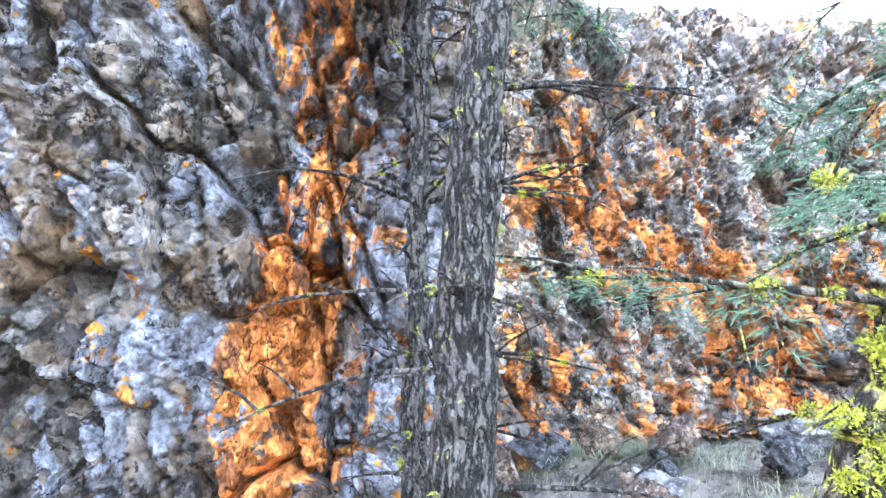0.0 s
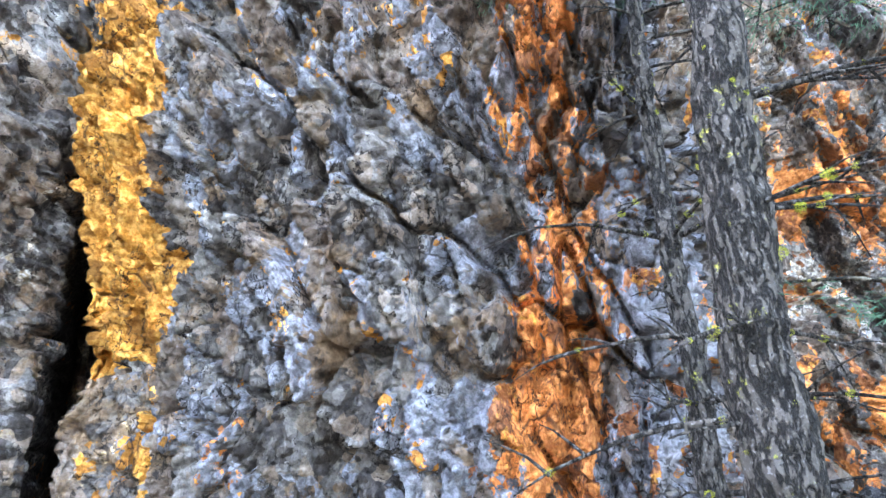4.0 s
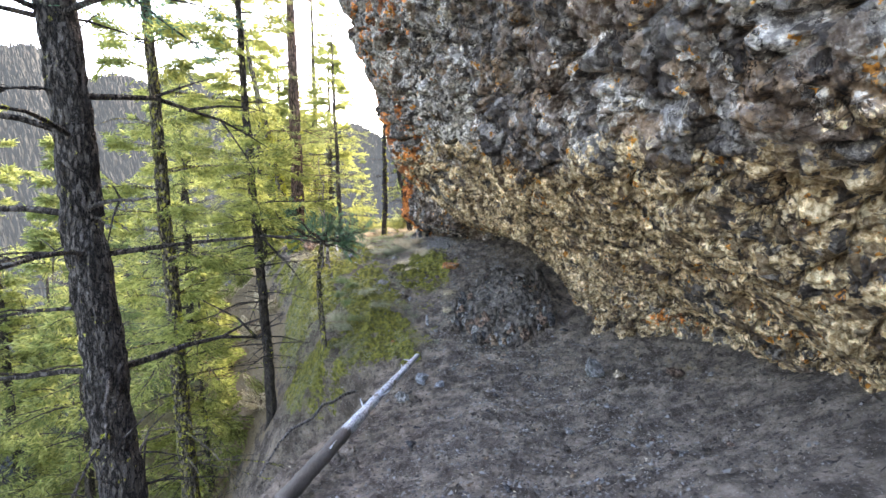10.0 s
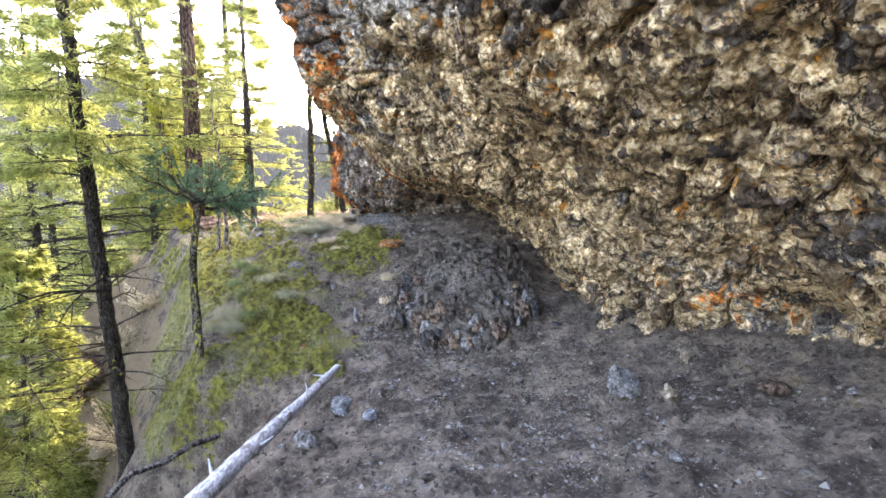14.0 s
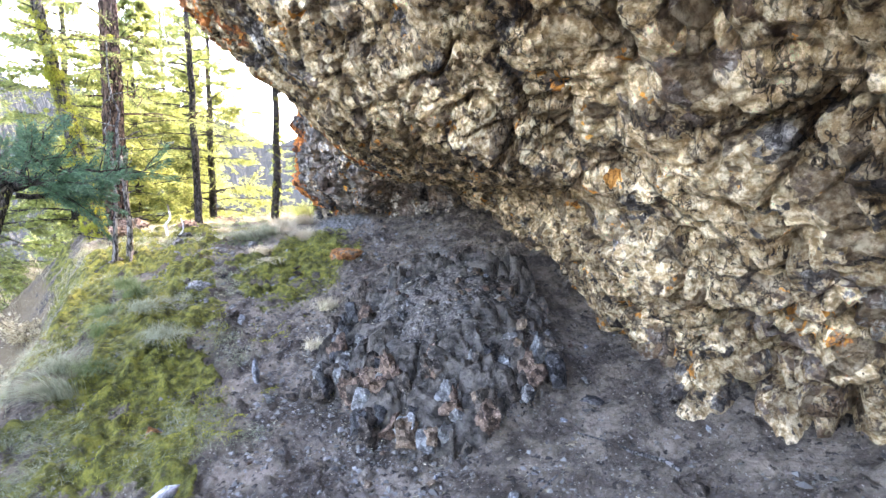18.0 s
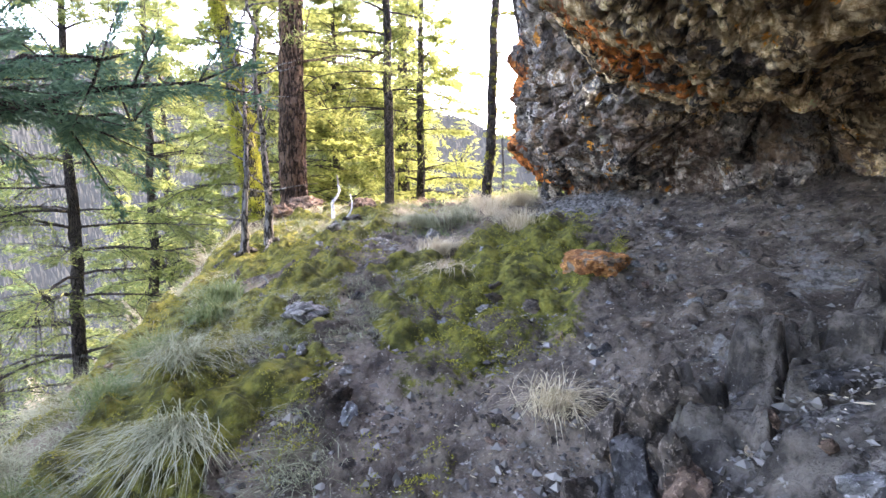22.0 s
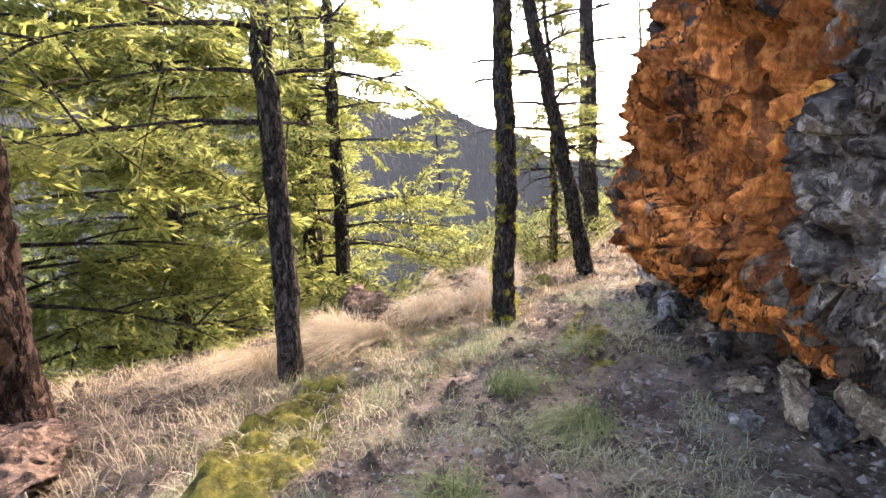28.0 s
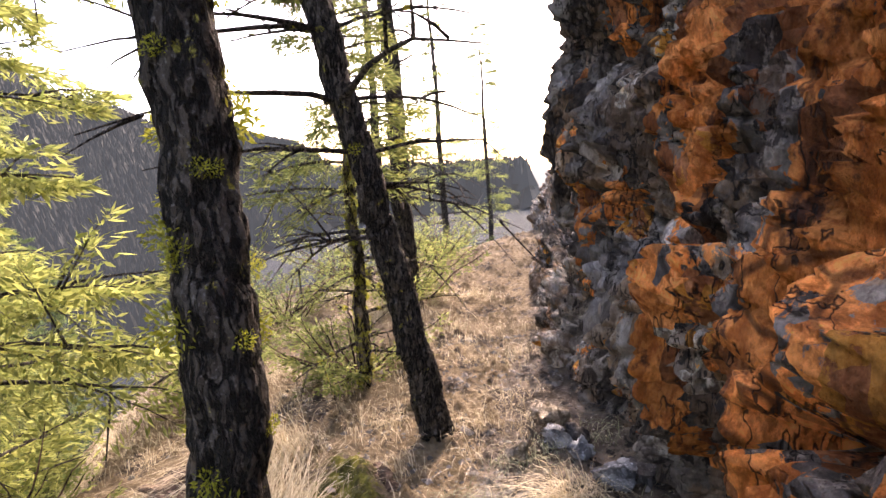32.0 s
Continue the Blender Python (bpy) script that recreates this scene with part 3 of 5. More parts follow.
def facets(p, scale, seed):
    """Tilted blocks: a height per cell that leans its own way, and the nearness of a joint."""
    q = np.asarray(p, float) / scale
    b = np.floor(q).astype(np.int64)
    n = len(q)
    d1, d2, h, rid = np.full(n, 9.0), np.full(n, 9.0), np.zeros(n), np.zeros(n)
    for dx in (-1, 0, 1):
        for dy in (-1, 0, 1):
            for dz in (-1, 0, 1):
                c = b + (dx, dy, dz)
                pt = np.stack([_hash(c[:, 0], c[:, 1], c[:, 2], seed + s) for s in (1, 2, 3)], 1)
                off = q - c - pt
                d = np.sqrt((off**2).sum(1))
                tilt = np.stack([_hash(c[:, 0], c[:, 1], c[:, 2], seed + s) for s in (4, 5, 6)], 1) - 0.5
                near = d < d1
                d2 = np.where(near, d1, np.minimum(d2, d))
                h = np.where(near, (tilt * off).sum(1) * 1.5 + pt[:, 0] - 0.2, h)
                rid = np.where(near, tilt[:, 0] + 0.5, rid)
                d1 = np.where(near, d, d1)
    return h * scale, d2 - d1, rid


def build_cliff():
    xs = axis_steps([(14, 7, 0.15), (7, 1, 0.04), (1, -4.1, 0.020), (-4.1, -4.8, 0.010), (-4.8, -22, 0.028), (-22, -28.5, 0.02), (-28.5, -38, 0.12)])
    at = lambda table: np.interp(xs, CLIFF_X[_o], table[_o])  # noqa: E731
    fy = at(FOOT_Y)
    knots = [(fy + 0.2, ground_height(xs, fy + 0.2) - 0.4), (fy, ground_height(xs, fy) + 0.12)]
    for ty, tz in ((LOW_Y, LOW_Z), (MID_Y, MID_Z), (LIP_Y, LIP_Z), (HIGH_Y, HIGH_Z), (BROW_Y, BROW_Z), (TOP_Y, TOP_Z)):
        knots.append((at(ty), at(tz)))
    ty, tz = at(TOP_Y), at(TOP_Z)
    knots += [(ty + 1.2, tz + 0.5), (ty + 6, tz + 1.0), (ty + 30, tz + 6)]
    rows = (8, 44, 54, 50, 50, 60, 56, 8, 8, 5)
    prof = []
    for a, (ya, za), (yb, zb) in zip(rows, knots[:-1], knots[1:]):
        f = np.linspace(0, 1, a, endpoint=False)[None]
        prof.append(np.stack([ya[:, None] * (1 - f) + yb[:, None] * f, za[:, None] * (1 - f) + zb[:, None] * f], -1))
    prof.append(np.stack([knots[-1][0], knots[-1][1]], -1)[:, None])
    prof = np.concatenate(prof, 1)
    nv = prof.shape[1]
    for _ in range(50):  # soften the bends between the knots
        prof[:, 1:-1] = 0.5 * prof[:, 1:-1] + 0.25 * (prof[:, :-2] + prof[:, 2:])
    for _ in range(6):
        prof[1:-1] = 0.5 * prof[1:-1] + 0.25 * (prof[:-2] + prof[2:])
    X = np.repeat(xs[:, None], nv, 1)
    P = np.stack([X, prof[..., 0], prof[..., 1]], -1)
    # the first buttress leans: its edge runs up to the right
    P[..., 0] += 0.16 * np.clip(P[..., 2] - 1.6, -1.5, 3) * smooth(-3.0, -0.8, X) * smooth(2.0, 0.8, X)
    # the deep slot beside the gold stain runs slanting back into the rock
    P[..., 0] -= 1.4 * np.clip(P[..., 1] - 2.78, 0, 3) * smooth(-4.60, -4.555, X) * smooth(-4.36, -4.395, X)
    du, dv = np.gradient(P, axis=0), np.gradient(P, axis=1)
    n = np.cross(du, dv)
    n /= np.linalg.norm(n, axis=-1, keepdims=True) + 1e-9
    p, n = P.reshape(-1, 3), n.reshape(-1, 3)
    n = -n if n[:, 1].mean() > 0 else n
    x0, z0 = p[:, 0], p[:, 2]
    run = np.interp(x0, (-40, -21.5, -6, 14), (-37.2, -18.4, -6, 14))
    p_run = np.stack([run, p[:, 1], p[:, 2]], 1)
    warp = p_run + 0.10 * np.stack([fbm(p, 0.45, 2, s) for s in (31, 32, 33)], 1)
    slab = warp * np.stack([1 + 0 * x0, 1 + 0 * x0, 0.55 + 0.30 * smooth(-5.5, -7, x0) * smooth(-22.5, -21, x0) - 0.10 * smooth(-21.5, -23, x0)], 1) + np.stack([0.35 * np.clip(x0 + 4.2, 0, 9), 0 * z0, 0 * z0], 1) + np.stack([0.25 * z0, 0 * z0, 0 * z0], 1) * smooth(-4.5, -2, x0)[:, None]
    big = fbm(p, 1.7, 3, 41)
    f1, j1, t1 = facets(slab, 0.55, 43)
    f2, j2, t2 = facets(slab, 0.22, 44)
    f3, j3, t3 = facets(warp, 0.10, 46)
    pits = np.clip(0.55 - cells(warp, 0.26, 47)[0], 0, 1)
    pits2 = np.clip(0.5 - cells(warp, 0.12, 49)[0], 0, 1)
    pocket = smooth(-0.1, 0.35, fbm(p, 1.0, 2, 48))
    rough = fbm(p, 0.16, 3, 45, 0.7)
    knob = smooth(-4.6, -6.0, x0)
    calm = smooth(-0.15, 0.35, fbm(p, 2.3, 2, 62))  # some stretches are smoother than others
    slabs = smooth(-4.8, -3.5, x0)
    face = smooth(-21.5, -23.0, x0)
    fine = 1 - 0.35 * calm
    round1, round2 = 0.02 + 0.12 * knob, 0.03 + 0.15 * knob
    step1, step2, step3 = (np.clip(j / r, 0, 1) for j, r in ((j1, round1), (j2, round2), (j3, 0.16)))
    under = 1 - 0.72 * smooth(-0.25, -0.65, n[:, 2])
    disp = 0.20 * big - 0.10 + 0.06 * knob + (0.26 + 0.14 * slabs) * f1 * step1 * under + (0.36 + 0.16 * slabs) * f2 * step2 * (1 - 0.3 * calm) * under + 0.38 * f3 * step3 * fine * under * (1 - 0.55 * slabs) + 0.07 * rough * fine * (1 - 0.6 * slabs)
    disp -= (0.75 * pits**1.2 * pocket + 0.40 * pits2 * smooth(-0.2, 0.4, fbm(p, 0.6, 2, 61))) * (0.30 + 0.70 * knob) * (1 - 0.3 * calm) * under
    gape = smooth(-0.25, 0.25, fbm(p, 0.7, 2, 67))
    disp -= 0.22 * smooth(0.075, 0.0, j1) * gape + 0.11 * smooth(0.13, 0.0, j2) * smooth(-0.1, 0.3, fbm(p, 0.5, 2, 68)) + 0.03 * smooth(0.2, 0.0, j3)
    disp -= 0.15 * smooth(0.10, 0.45, fbm(p_run, 1.1, 2, 91)) * knob
    disp += face * (0.09 * np.abs(fbm(warp * (1.2, 1, 0.5), 0.16, 3, 97)) - 0.03)
    seam = np.abs(fbm(slab * (1, 1, 0.4), 0.9, 3, 66))
    disp -= 0.16 * smooth(0.06, 0.0, seam)  # long cracks
    # slanting fins of split rock beside the first buttress edge
    fin = (x0 - 0.33 * z0 + 0.10 * fbm(p, 0.6, 2, 95)) / 0.19
    fin = fin - np.floor(fin)
    finned = np.exp(-(((x0 + 0.70 - 0.13 * (z0 - 2)) / 0.42) ** 2)) * smooth(1.0, -0.2, x0)
    disp += 0.17 * (fin - 0.45) * finned * (0.6 + 0.8 * vnoise(p, 0.7, 96))
    # the deep pockets that the wall has
    for cx, cy, cz, r, deep in ((-19.75, 0.5, -1.15, 0.5, 0.9), (-4.5, 3, 0.3, 0.3, 0.3), (-14.6, 2.2, -2.1, 0.4, 0.3), (-27.0, -0.8, 0.75, 0.4, 0.35), (-1.07, 2.9, 2.68, 0.15, 0.5), (-1.12, 2.9, 2.4, 0.10, 0.3), (-2.9, 2.8, 1.9, 0.10, 0.3), (-26.2, -1.1, -0.3, 0.3, 0.3)):
        disp -= deep * blob(p, cx, cy, cz, r, r * 1.5, r)
    disp *= 1 - 0.2 * smooth(-0.25, -0.65, n[:, 2])
    disp *= 1 - 0.85 * np.exp(-(((X.ravel() + 4.47) / 0.10) ** 2))
    p = p + n * disp[:, None]
    n1, n2 = fbm(p, 0.9, 4, 51), fbm(p, 0.35, 4, 52)
    x, y, z = p.T
    low = z - np.interp(x, CLIFF_X[_o], LIP_Z[_o])
    orange = (0.95 * np.exp(-(((x + 0.76 - 0.10 * (z - 2)) / 0.28) ** 2)) * smooth(1.2, 0.0, np.abs(y - 3.0)) * (0.45 + 0.8 * n1 + 0.6 * n2 + 0.42 * (fin > 0.45))) + 0.9 * blob(p, 3, 6, 2.2, 5, 2.2, 2.3) * (0.58 + 1.1 * n1 + 0.6 * fbm(p * (1, 1, 0.4), 0.22, 3, 57))
    orange += (0.86 + 0.45 * n1 + 0.25 * fbm(p, 0.25, 3, 58)) * smooth(-22.35, -22.9, x + 0.15 * n2 - 0.12 * (z + 0.5)) * smooth(2.6, 0.4, z) * smooth(-28.4, -26.0, x) * smooth(-1.45, -1.15, z + 0.25 * n2)
    orange += 0.42 * smooth(-0.4, -1.5, y) * smooth(-10.5, -13, x) * smooth(-19.5, -18, x) * (0.62 + 0.9 * n1 + 0.4 * n2)
    orange += 0.8 * blob(p, -17, -2.0, 2.4, 0.8, 0.7, 1.3) + 0.9 * blob(p, -18.6, -0.3, -0.55, 0.5, 0.5, 0.45) + 0.45 * blob(p, -12.2, 3.1, -2.0, 1.0, 0.5, 0.25)
    orange += 0.55 * blob(p, -5.05, 1.6, 3.0, 0.08, 0.9, 0.8) + 0.5 * blob(p, -2.9, 3.0, 1.7, 0.14, 0.5, 0.2)
    orange *= 1 - 0.55 * smooth(-22.8, -23.8, x) * smooth(-0.02, 0.22, fbm(p * (1.2, 1, 0.45), 0.30, 3, 98))
    orange *= 1 - 0.85 * smooth(-24.6, -26.0, x) * (t1 > 0.5) - 0.35 * (x < -22) * (t2 > 0.8)
    gold = 1.3 * smooth(-4.45, -4.35, x) * smooth(-3.2, -3.45, x + 0.2 * n2) * smooth(2.3, 2.55, z + 0.35 * n2 - 0.35 * (x + 3.7)) * smooth(5.6, 4.6, z) + 0.70 * blob(p, -3.62, 2.8, 1.7, 0.09, 0.6, 0.8) + 0.22 * blob(p, -1.6, 2.6, 4.6, 0.9, 0.8, 0.5)
    tide = np.interp(x, (-20, -19, -17.5, -16, -14, -12, -9, -5), (-0.3, 0.2, 0.9, 0.9, 0.9, 0.6, 0.4, 0.6))
    ochre = 0.98 * smooth(-4.8, -6.5, x) * smooth(-21, -18.5, x) * smooth(0.45, -0.15, z - tide + 0.5 * n1) * (0.8 + 0.55 * n1) + 0.35 * n2 + 0.05
    pale = 0.32 + 0.42 * smooth(-11, -13, x) * smooth(-20.5, -19, x) + 0.35 * n2 + 0.35 * fbm(p, 1.6, 3, 55) - 0.05 * smooth(-20, -22, x) - 0.75 * smooth(-5.0, -3.8, x) * smooth(0.5, -0.6, x)
    vein = 0.6 * smooth(-4.4, -3.9, x) * smooth(-1.4, -1.9, x) * smooth(2.0, 1.4, z) - 0.25
    # first term paints shade into the slot by depth; the rest is dark rock
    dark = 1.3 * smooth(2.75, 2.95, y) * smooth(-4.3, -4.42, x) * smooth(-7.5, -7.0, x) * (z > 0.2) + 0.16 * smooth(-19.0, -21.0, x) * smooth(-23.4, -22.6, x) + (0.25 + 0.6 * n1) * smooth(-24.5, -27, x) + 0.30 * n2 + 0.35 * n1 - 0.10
    dark -= 0.22 * smooth(-12, -13.5, x) * smooth(-21, -19.5, x)
    dark += 0.30 * smooth(0.16, 0.44, fbm(p, 1.3, 3, 92)) * smooth(-5, -7, x) * smooth(-22, -20, x)
    # bluish slab and strips; also paints the skylight tint on rock faces
    slate_skylight = 0.9 * blob(p, -4.95, 2, 0.9, 0.24, 0.6, 0.6) + 0.62 * smooth(-4.2, -3.2, x) * smooth(0.6, -0.2, x) * ((t2 > 0.52) * 0.9 + 0.25 * n1) + 0.75 * blob(p, -0.25, 3.2, 2, 0.42, 1.5, 3) + 0.40 * blob(p, -1.35, 3, 2.2, 0.25, 0.8, 1.1) * (0.8 + n2) + 0.4 * smooth(0.5, 1.5, x) * (0.5 + n2)
    attrs = [("orange", orange), ("gold", gold), ("ochre", ochre), ("pale", pale), ("dark", dark), ("slate_skylight", slate_skylight), ("tone", t2), ("block", t1), ("vein", vein), ("flake", t3)]
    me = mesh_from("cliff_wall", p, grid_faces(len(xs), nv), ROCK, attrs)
    return tagged(new("cliff_wall", me), "overhanging grey and ochre rock cliff with orange patches", "cliff", kind="structure")


cliff = build_cliff()
# ---------- trees ----------


def tube(points, radii, sides=8, seed=0, rough=0.0, plates=0.0):
    """Vertices and quads of a tapered tube along points."""
    pts, radii = np.asarray(points, float), np.asarray(radii, float)
    d = np.gradient(pts, axis=0)
    d /= np.linalg.norm(d, axis=1, keepdims=True) + 1e-9
    ref = np.where(np.abs(d[:, 2:3]) > 0.9, [[1.0, 0, 0]], [[0, 0, 1.0]])
    a = np.cross(d, ref)
    a /= np.linalg.norm(a, axis=1, keepdims=True) + 1e-9
    b = np.cross(d, a)
    t = np.linspace(0, 2 * np.pi, sides, endpoint=False)
    ring = np.cos(t)[None, :, None] * a[:, None] + np.sin(t)[None, :, None] * b[:, None]
    r = np.repeat(radii[:, None], sides, 1)
    if rough:
        q = (pts[:, None] + ring * 0.3).reshape(-1, 3)
        r = r * (1 + rough * fbm(q * (1, 1, 0.35), 0.09, 3, seed).reshape(r.shape))
    if plates:
        q = (pts[:, None] + ring * r[..., None]).reshape(-1, 3) * (1, 1, 0.38)
        q = q + 0.012 * np.stack([vnoise(q, 0.05, s) for s in (1, 2, 3)], 1)
        ridge = np.abs(fbm(q, 0.055, 3, seed)) + 0.5 * np.abs(vnoise(q, 0.02, seed + 3))
        r = r + plates * (smooth(0.0, 0.30, ridge) - 0.75 + 0.5 * vnoise(q, 0.03, seed + 5)).reshape(r.shape)
    v = (pts[:, None] + ring * r[..., None]).reshape(-1, 3)
    n = len(pts)
    i = np.arange(n - 1)[:, None] * sides
    j = np.arange(sides)[None]
    k = (j + 1) % sides
    f = np.stack([i + j, i + k, i + sides + k, i + sides + j], -1).reshape(-1, 4)
    return v, f


def join(pieces):
    vs, fs, base = [], [], 0
    for v, f in pieces:
        vs.append(v), fs.append(np.asarray(f) + base)
        base += len(v)
    return np.concatenate(vs), np.concatenate(fs)


def blades(roots, ways, length, width, rng):
    """Flat pointed leaves as quads: roots and ways (n, 3), lengths and widths (n,)."""
    n = len(roots)
    side = np.cross(ways, rng.normal(size=(n, 3)))
    side /= np.linalg.norm(side, axis=1, keepdims=True) + 1e-9
    mid = roots + ways * (length * 0.45)[:, None]
    tip = roots + ways * length[:, None]
    w = (width * 0.5)[:, None] * side
    v = np.stack([roots, mid + w, tip, mid - w], 1).reshape(-1, 3)
    return v, np.arange(4 * n).reshape(n, 4)


def unit(v):
    return v / (np.linalg.norm(v, axis=-1, keepdims=True) + 1e-9)


def branch_line(base, way, length, droop, rng, n=7, wiggle=0.06):
    t = np.linspace(0, 1, n)[:, None]
    p = base + way * length * t
    p = p + np.array([0, 0, -1.0]) * droop * length * t**2
    p = p + np.cumsum(rng.normal(size=(n, 3)) * wiggle * length / n, 0)
    return p


def spray(line, rng, spread, count, size, hang=0.25, start=0.25, slim=0.2):
    """Needle tufts on the twigs along a branch line."""
    s = start + (1 - start) * rng.random(count) ** 0.8
    idx = s * (len(line) - 1)
    i0 = np.clip(idx.astype(int), 0, len(line) - 2)
    at = line[i0] + (line[i0 + 1] - line[i0]) * (idx - i0)[:, None]
    way = unit(line[-1] - line[0])
    side = unit(np.cross(way, (0, 0, 1.0)))
    off = rng.normal(size=count) * spread * (1.15 - s)
    at = at + side * off[:, None] + np.array([0, 0, -1.0]) * (np.abs(off) * hang + rng.random(count) * 0.06)[:, None]
    dirs = unit(way * 0.8 + side * np.sign(off)[:, None] * 0.8 + rng.normal(size=(count, 3)) * 0.45 + (0, 0, -0.2))
    return blades(at, dirs, size * (0.6 + 0.8 * rng.random(count)), size * slim * (0.6 + 0.8 * rng.random(count)), rng)


def moss_ball(c, size, rng):
    """A fuzzy cushion of moss or lichen."""
    m = 240
    way = unit(rng.normal(size=(m, 3)))
    q = c + way * size * (rng.random((m, 1)) ** 0.5) * (1, 1, 0.8)
    return blades(q, unit(way + 0.6 * rng.normal(size=(m, 3))), size * (0.2 + 0.22 * rng.random(m)), np.full(m, size * 0.13), rng)


def conifer(name, label, base, height, radius, lean=(0, 0), bark=None, needles=None, clear=0.25, reach=1.6, whorls=26, tufts=200, tuft=0.07, slim=0.15, dead=0.35, seed=0, moss=0, trunk_moss=0, top=1.0, bend=0.0, split=True, low=0.35, plates=0.0, moss_size=1.0):
    """A fir: trunk, bare dead limbs low down, leafy limbs above, and clumps of yellow moss."""
    rng = np.random.default_rng(seed)
    bark = bark or BARK
    tree = tagged(new(name), label, "tree")
    tree.matrix_basis = Matrix.Translation(base)
    n = 330 if plates else 60 if split else 24
    t = np.linspace(0, 1, n) ** (1.7 if plates else 1.3)
    spine = np.stack([lean[0] * height * t + bend * np.sin(t * 3.0), lean[1] * height * t + bend * 0.6 * np.sin(t * 2.2), height * t - 0.3 * (1 - t)], 1)
    spine[:, :2] += np.cumsum(rng.normal(size=(n, 2)) * 0.010 * (60 / n) ** 0.5, 0)
    rad = radius * ((1 - t) ** 0.75 * 0.92 + 0.06 + 0.25 * np.exp(-t * height / 0.35))
    v, f = tube(spine, rad, 52 if plates else 22 if split else 8, seed, 0.12 if plates else 0.32, plates)
    trunk = part("trunk", mesh_from("trunk", v, f, bark), tree)
    twigs, leaves, clumps = [], [], []
    for k in range(whorls):
        u = clear * low + (top - clear * low) * (k + 0.5 * rng.random()) / whorls
        p0 = np.array([np.interp(u, t, spine[:, a]) for a in range(3)])
        for _ in range(rng.integers(2, 5)):
            ang = rng.random() * 2 * np.pi
            live = u > clear and rng.random() > 0.12
            size = reach * (1.02 - u) ** 0.7 * (0.6 + 0.6 * rng.random()) + 0.15
            if not live:
                size *= dead * (0.4 + rng.random())
            way = unit(np.array([math.cos(ang), math.sin(ang), 0.25 * rng.random() + (0.3 * u - 0.05)]))
            line = branch_line(p0, way, size, 0.25 * rng.random() + 0.1, rng)
            r0 = min(radius * 0.25, 0.006 + 0.010 * size)
            limb = tube(line, np.linspace(r0, 0.003, len(line)), 6)
            if split:
                part("branch", mesh_from("branch", *limb, bark), tree)
            else:
                twigs.append(limb)
            for _ in range(4 if live else 3):
                i = rng.integers(2, len(line) - 1)
                w2 = unit(way + rng.normal(size=3) * 0.6)
                tw = branch_line(line[i], w2, size * 0.35 * (0.5 + rng.random()), 0.2, rng, 4)
                twigs.append(tube(tw, np.linspace(r0 * 0.5, 0.0015, 4), 4))
                if live:
                    leaves.append(spray(tw, rng, 0.05 + 0.06 * size, max(6, tufts // 5), tuft, start=0.0, slim=slim))
            if live:
                leaves.append(spray(line, rng, 0.10 + 0.15 * size, tufts, tuft, slim=slim))
            if moss and rng.random() < moss:
                for _ in range(3):
                    clumps.append(moss_ball(line[rng.integers(1, len(line) - 1)], (0.014 + 0.016 * rng.random()) * moss_size, rng))
    for _ in range(trunk_moss):
        u = rng.random() ** 1.5 * 0.5
        c = np.array([np.interp(u, t, spine[:, a]) for a in range(3)])
        a0, r = rng.random() * 6.3, np.interp(u, t, rad)
        q = c + np.array([math.cos(a0) * r, math.sin(a0) * r, 0])
        clumps.append(moss_ball(q, (0.016 + 0.03 * rng.random() ** 2) * moss_size, rng))
    if twigs:
        tagged(part("twigwork", mesh_from("twigwork", *join(twigs), bark), tree), kind="stuff")
    if leaves:
        tagged(part("needles", mesh_from("needles", *join(leaves), needles or NEEDLES_SUN, shade=False), tree), kind="stuff")
    if clumps:
        tagged(part("moss_clumps", mesh_from("moss_clumps", *join(clumps), MOSS_TUFT, shade=False), trunk, "yellow-green moss"), kind="stuff")
    return tree


def place_tree(x, y, *a, sink=0.15, **k):
    return conifer(*a[:2], (x, y, on_ground(x, y) - sink), *a[2:], **k)


place_tree(-7.2, -2.86, "fir_tree", "dark fir trunk with bare dead limbs on the slope", 15, 0.155, plates=0.018,  lean=(0, -0.05), clear=0.33, reach=2.0, dead=0.9, seed=2, moss=0.1, whorls=34, tufts=420, tuft=0.06, slim=0.14, needles=NEEDLES_BLUE)
place_tree(-14.3, -5.65, "fir_tree", "lichen-covered fir trunk leaning on the slope", 15, 0.19, lean=(0.20, 0.05), plates=0.016, bark=BARK_MOSSY, trunk_moss=200, moss_size=1.4, clear=0.44, reach=2.0, dead=0.8, seed=3, moss=0.2, whorls=36, tufts=420, tuft=0.09, slim=0.20, needles=NEEDLES_FIR)
place_tree(-16.2, -4.7, "fir_tree", "slender dark fir with drooping limbs", 13, 0.12, lean=(0.16, 0.02), plates=0.012, moss=0.4, clear=0.36, reach=1.7, dead=0.8, seed=4, whorls=44, tufts=460, tuft=0.085, slim=0.20, needles=NEEDLES_FIR)
place_tree(-21.7, -5.3, "fir_tree", "leaning trunk thickly covered in yellow moss", 9, 0.16, lean=(-0.02, -0.19), bark=BARK_MOSSY, trunk_moss=520, moss_size=2.2, clear=0.35, reach=1.6, seed=5, moss=0.7)
place_tree(-22.9, -5.6, "fir_tree", "stout brown-barked fir with long mossy limbs", 14, 0.23, plates=0.022,  bark=BARK_BROWN, clear=0.20, reach=2.3, dead=0.35, low=0.8, seed=6, moss=0.4)
place_tree(-23.95, -4.25, "fir_tree", "thin fir with pale upper bark", 9, 0.09, lean=(-0.02, -0.02), clear=0.2, dead=0.25, low=0.8, reach=1.5, seed=7, whorls=24)
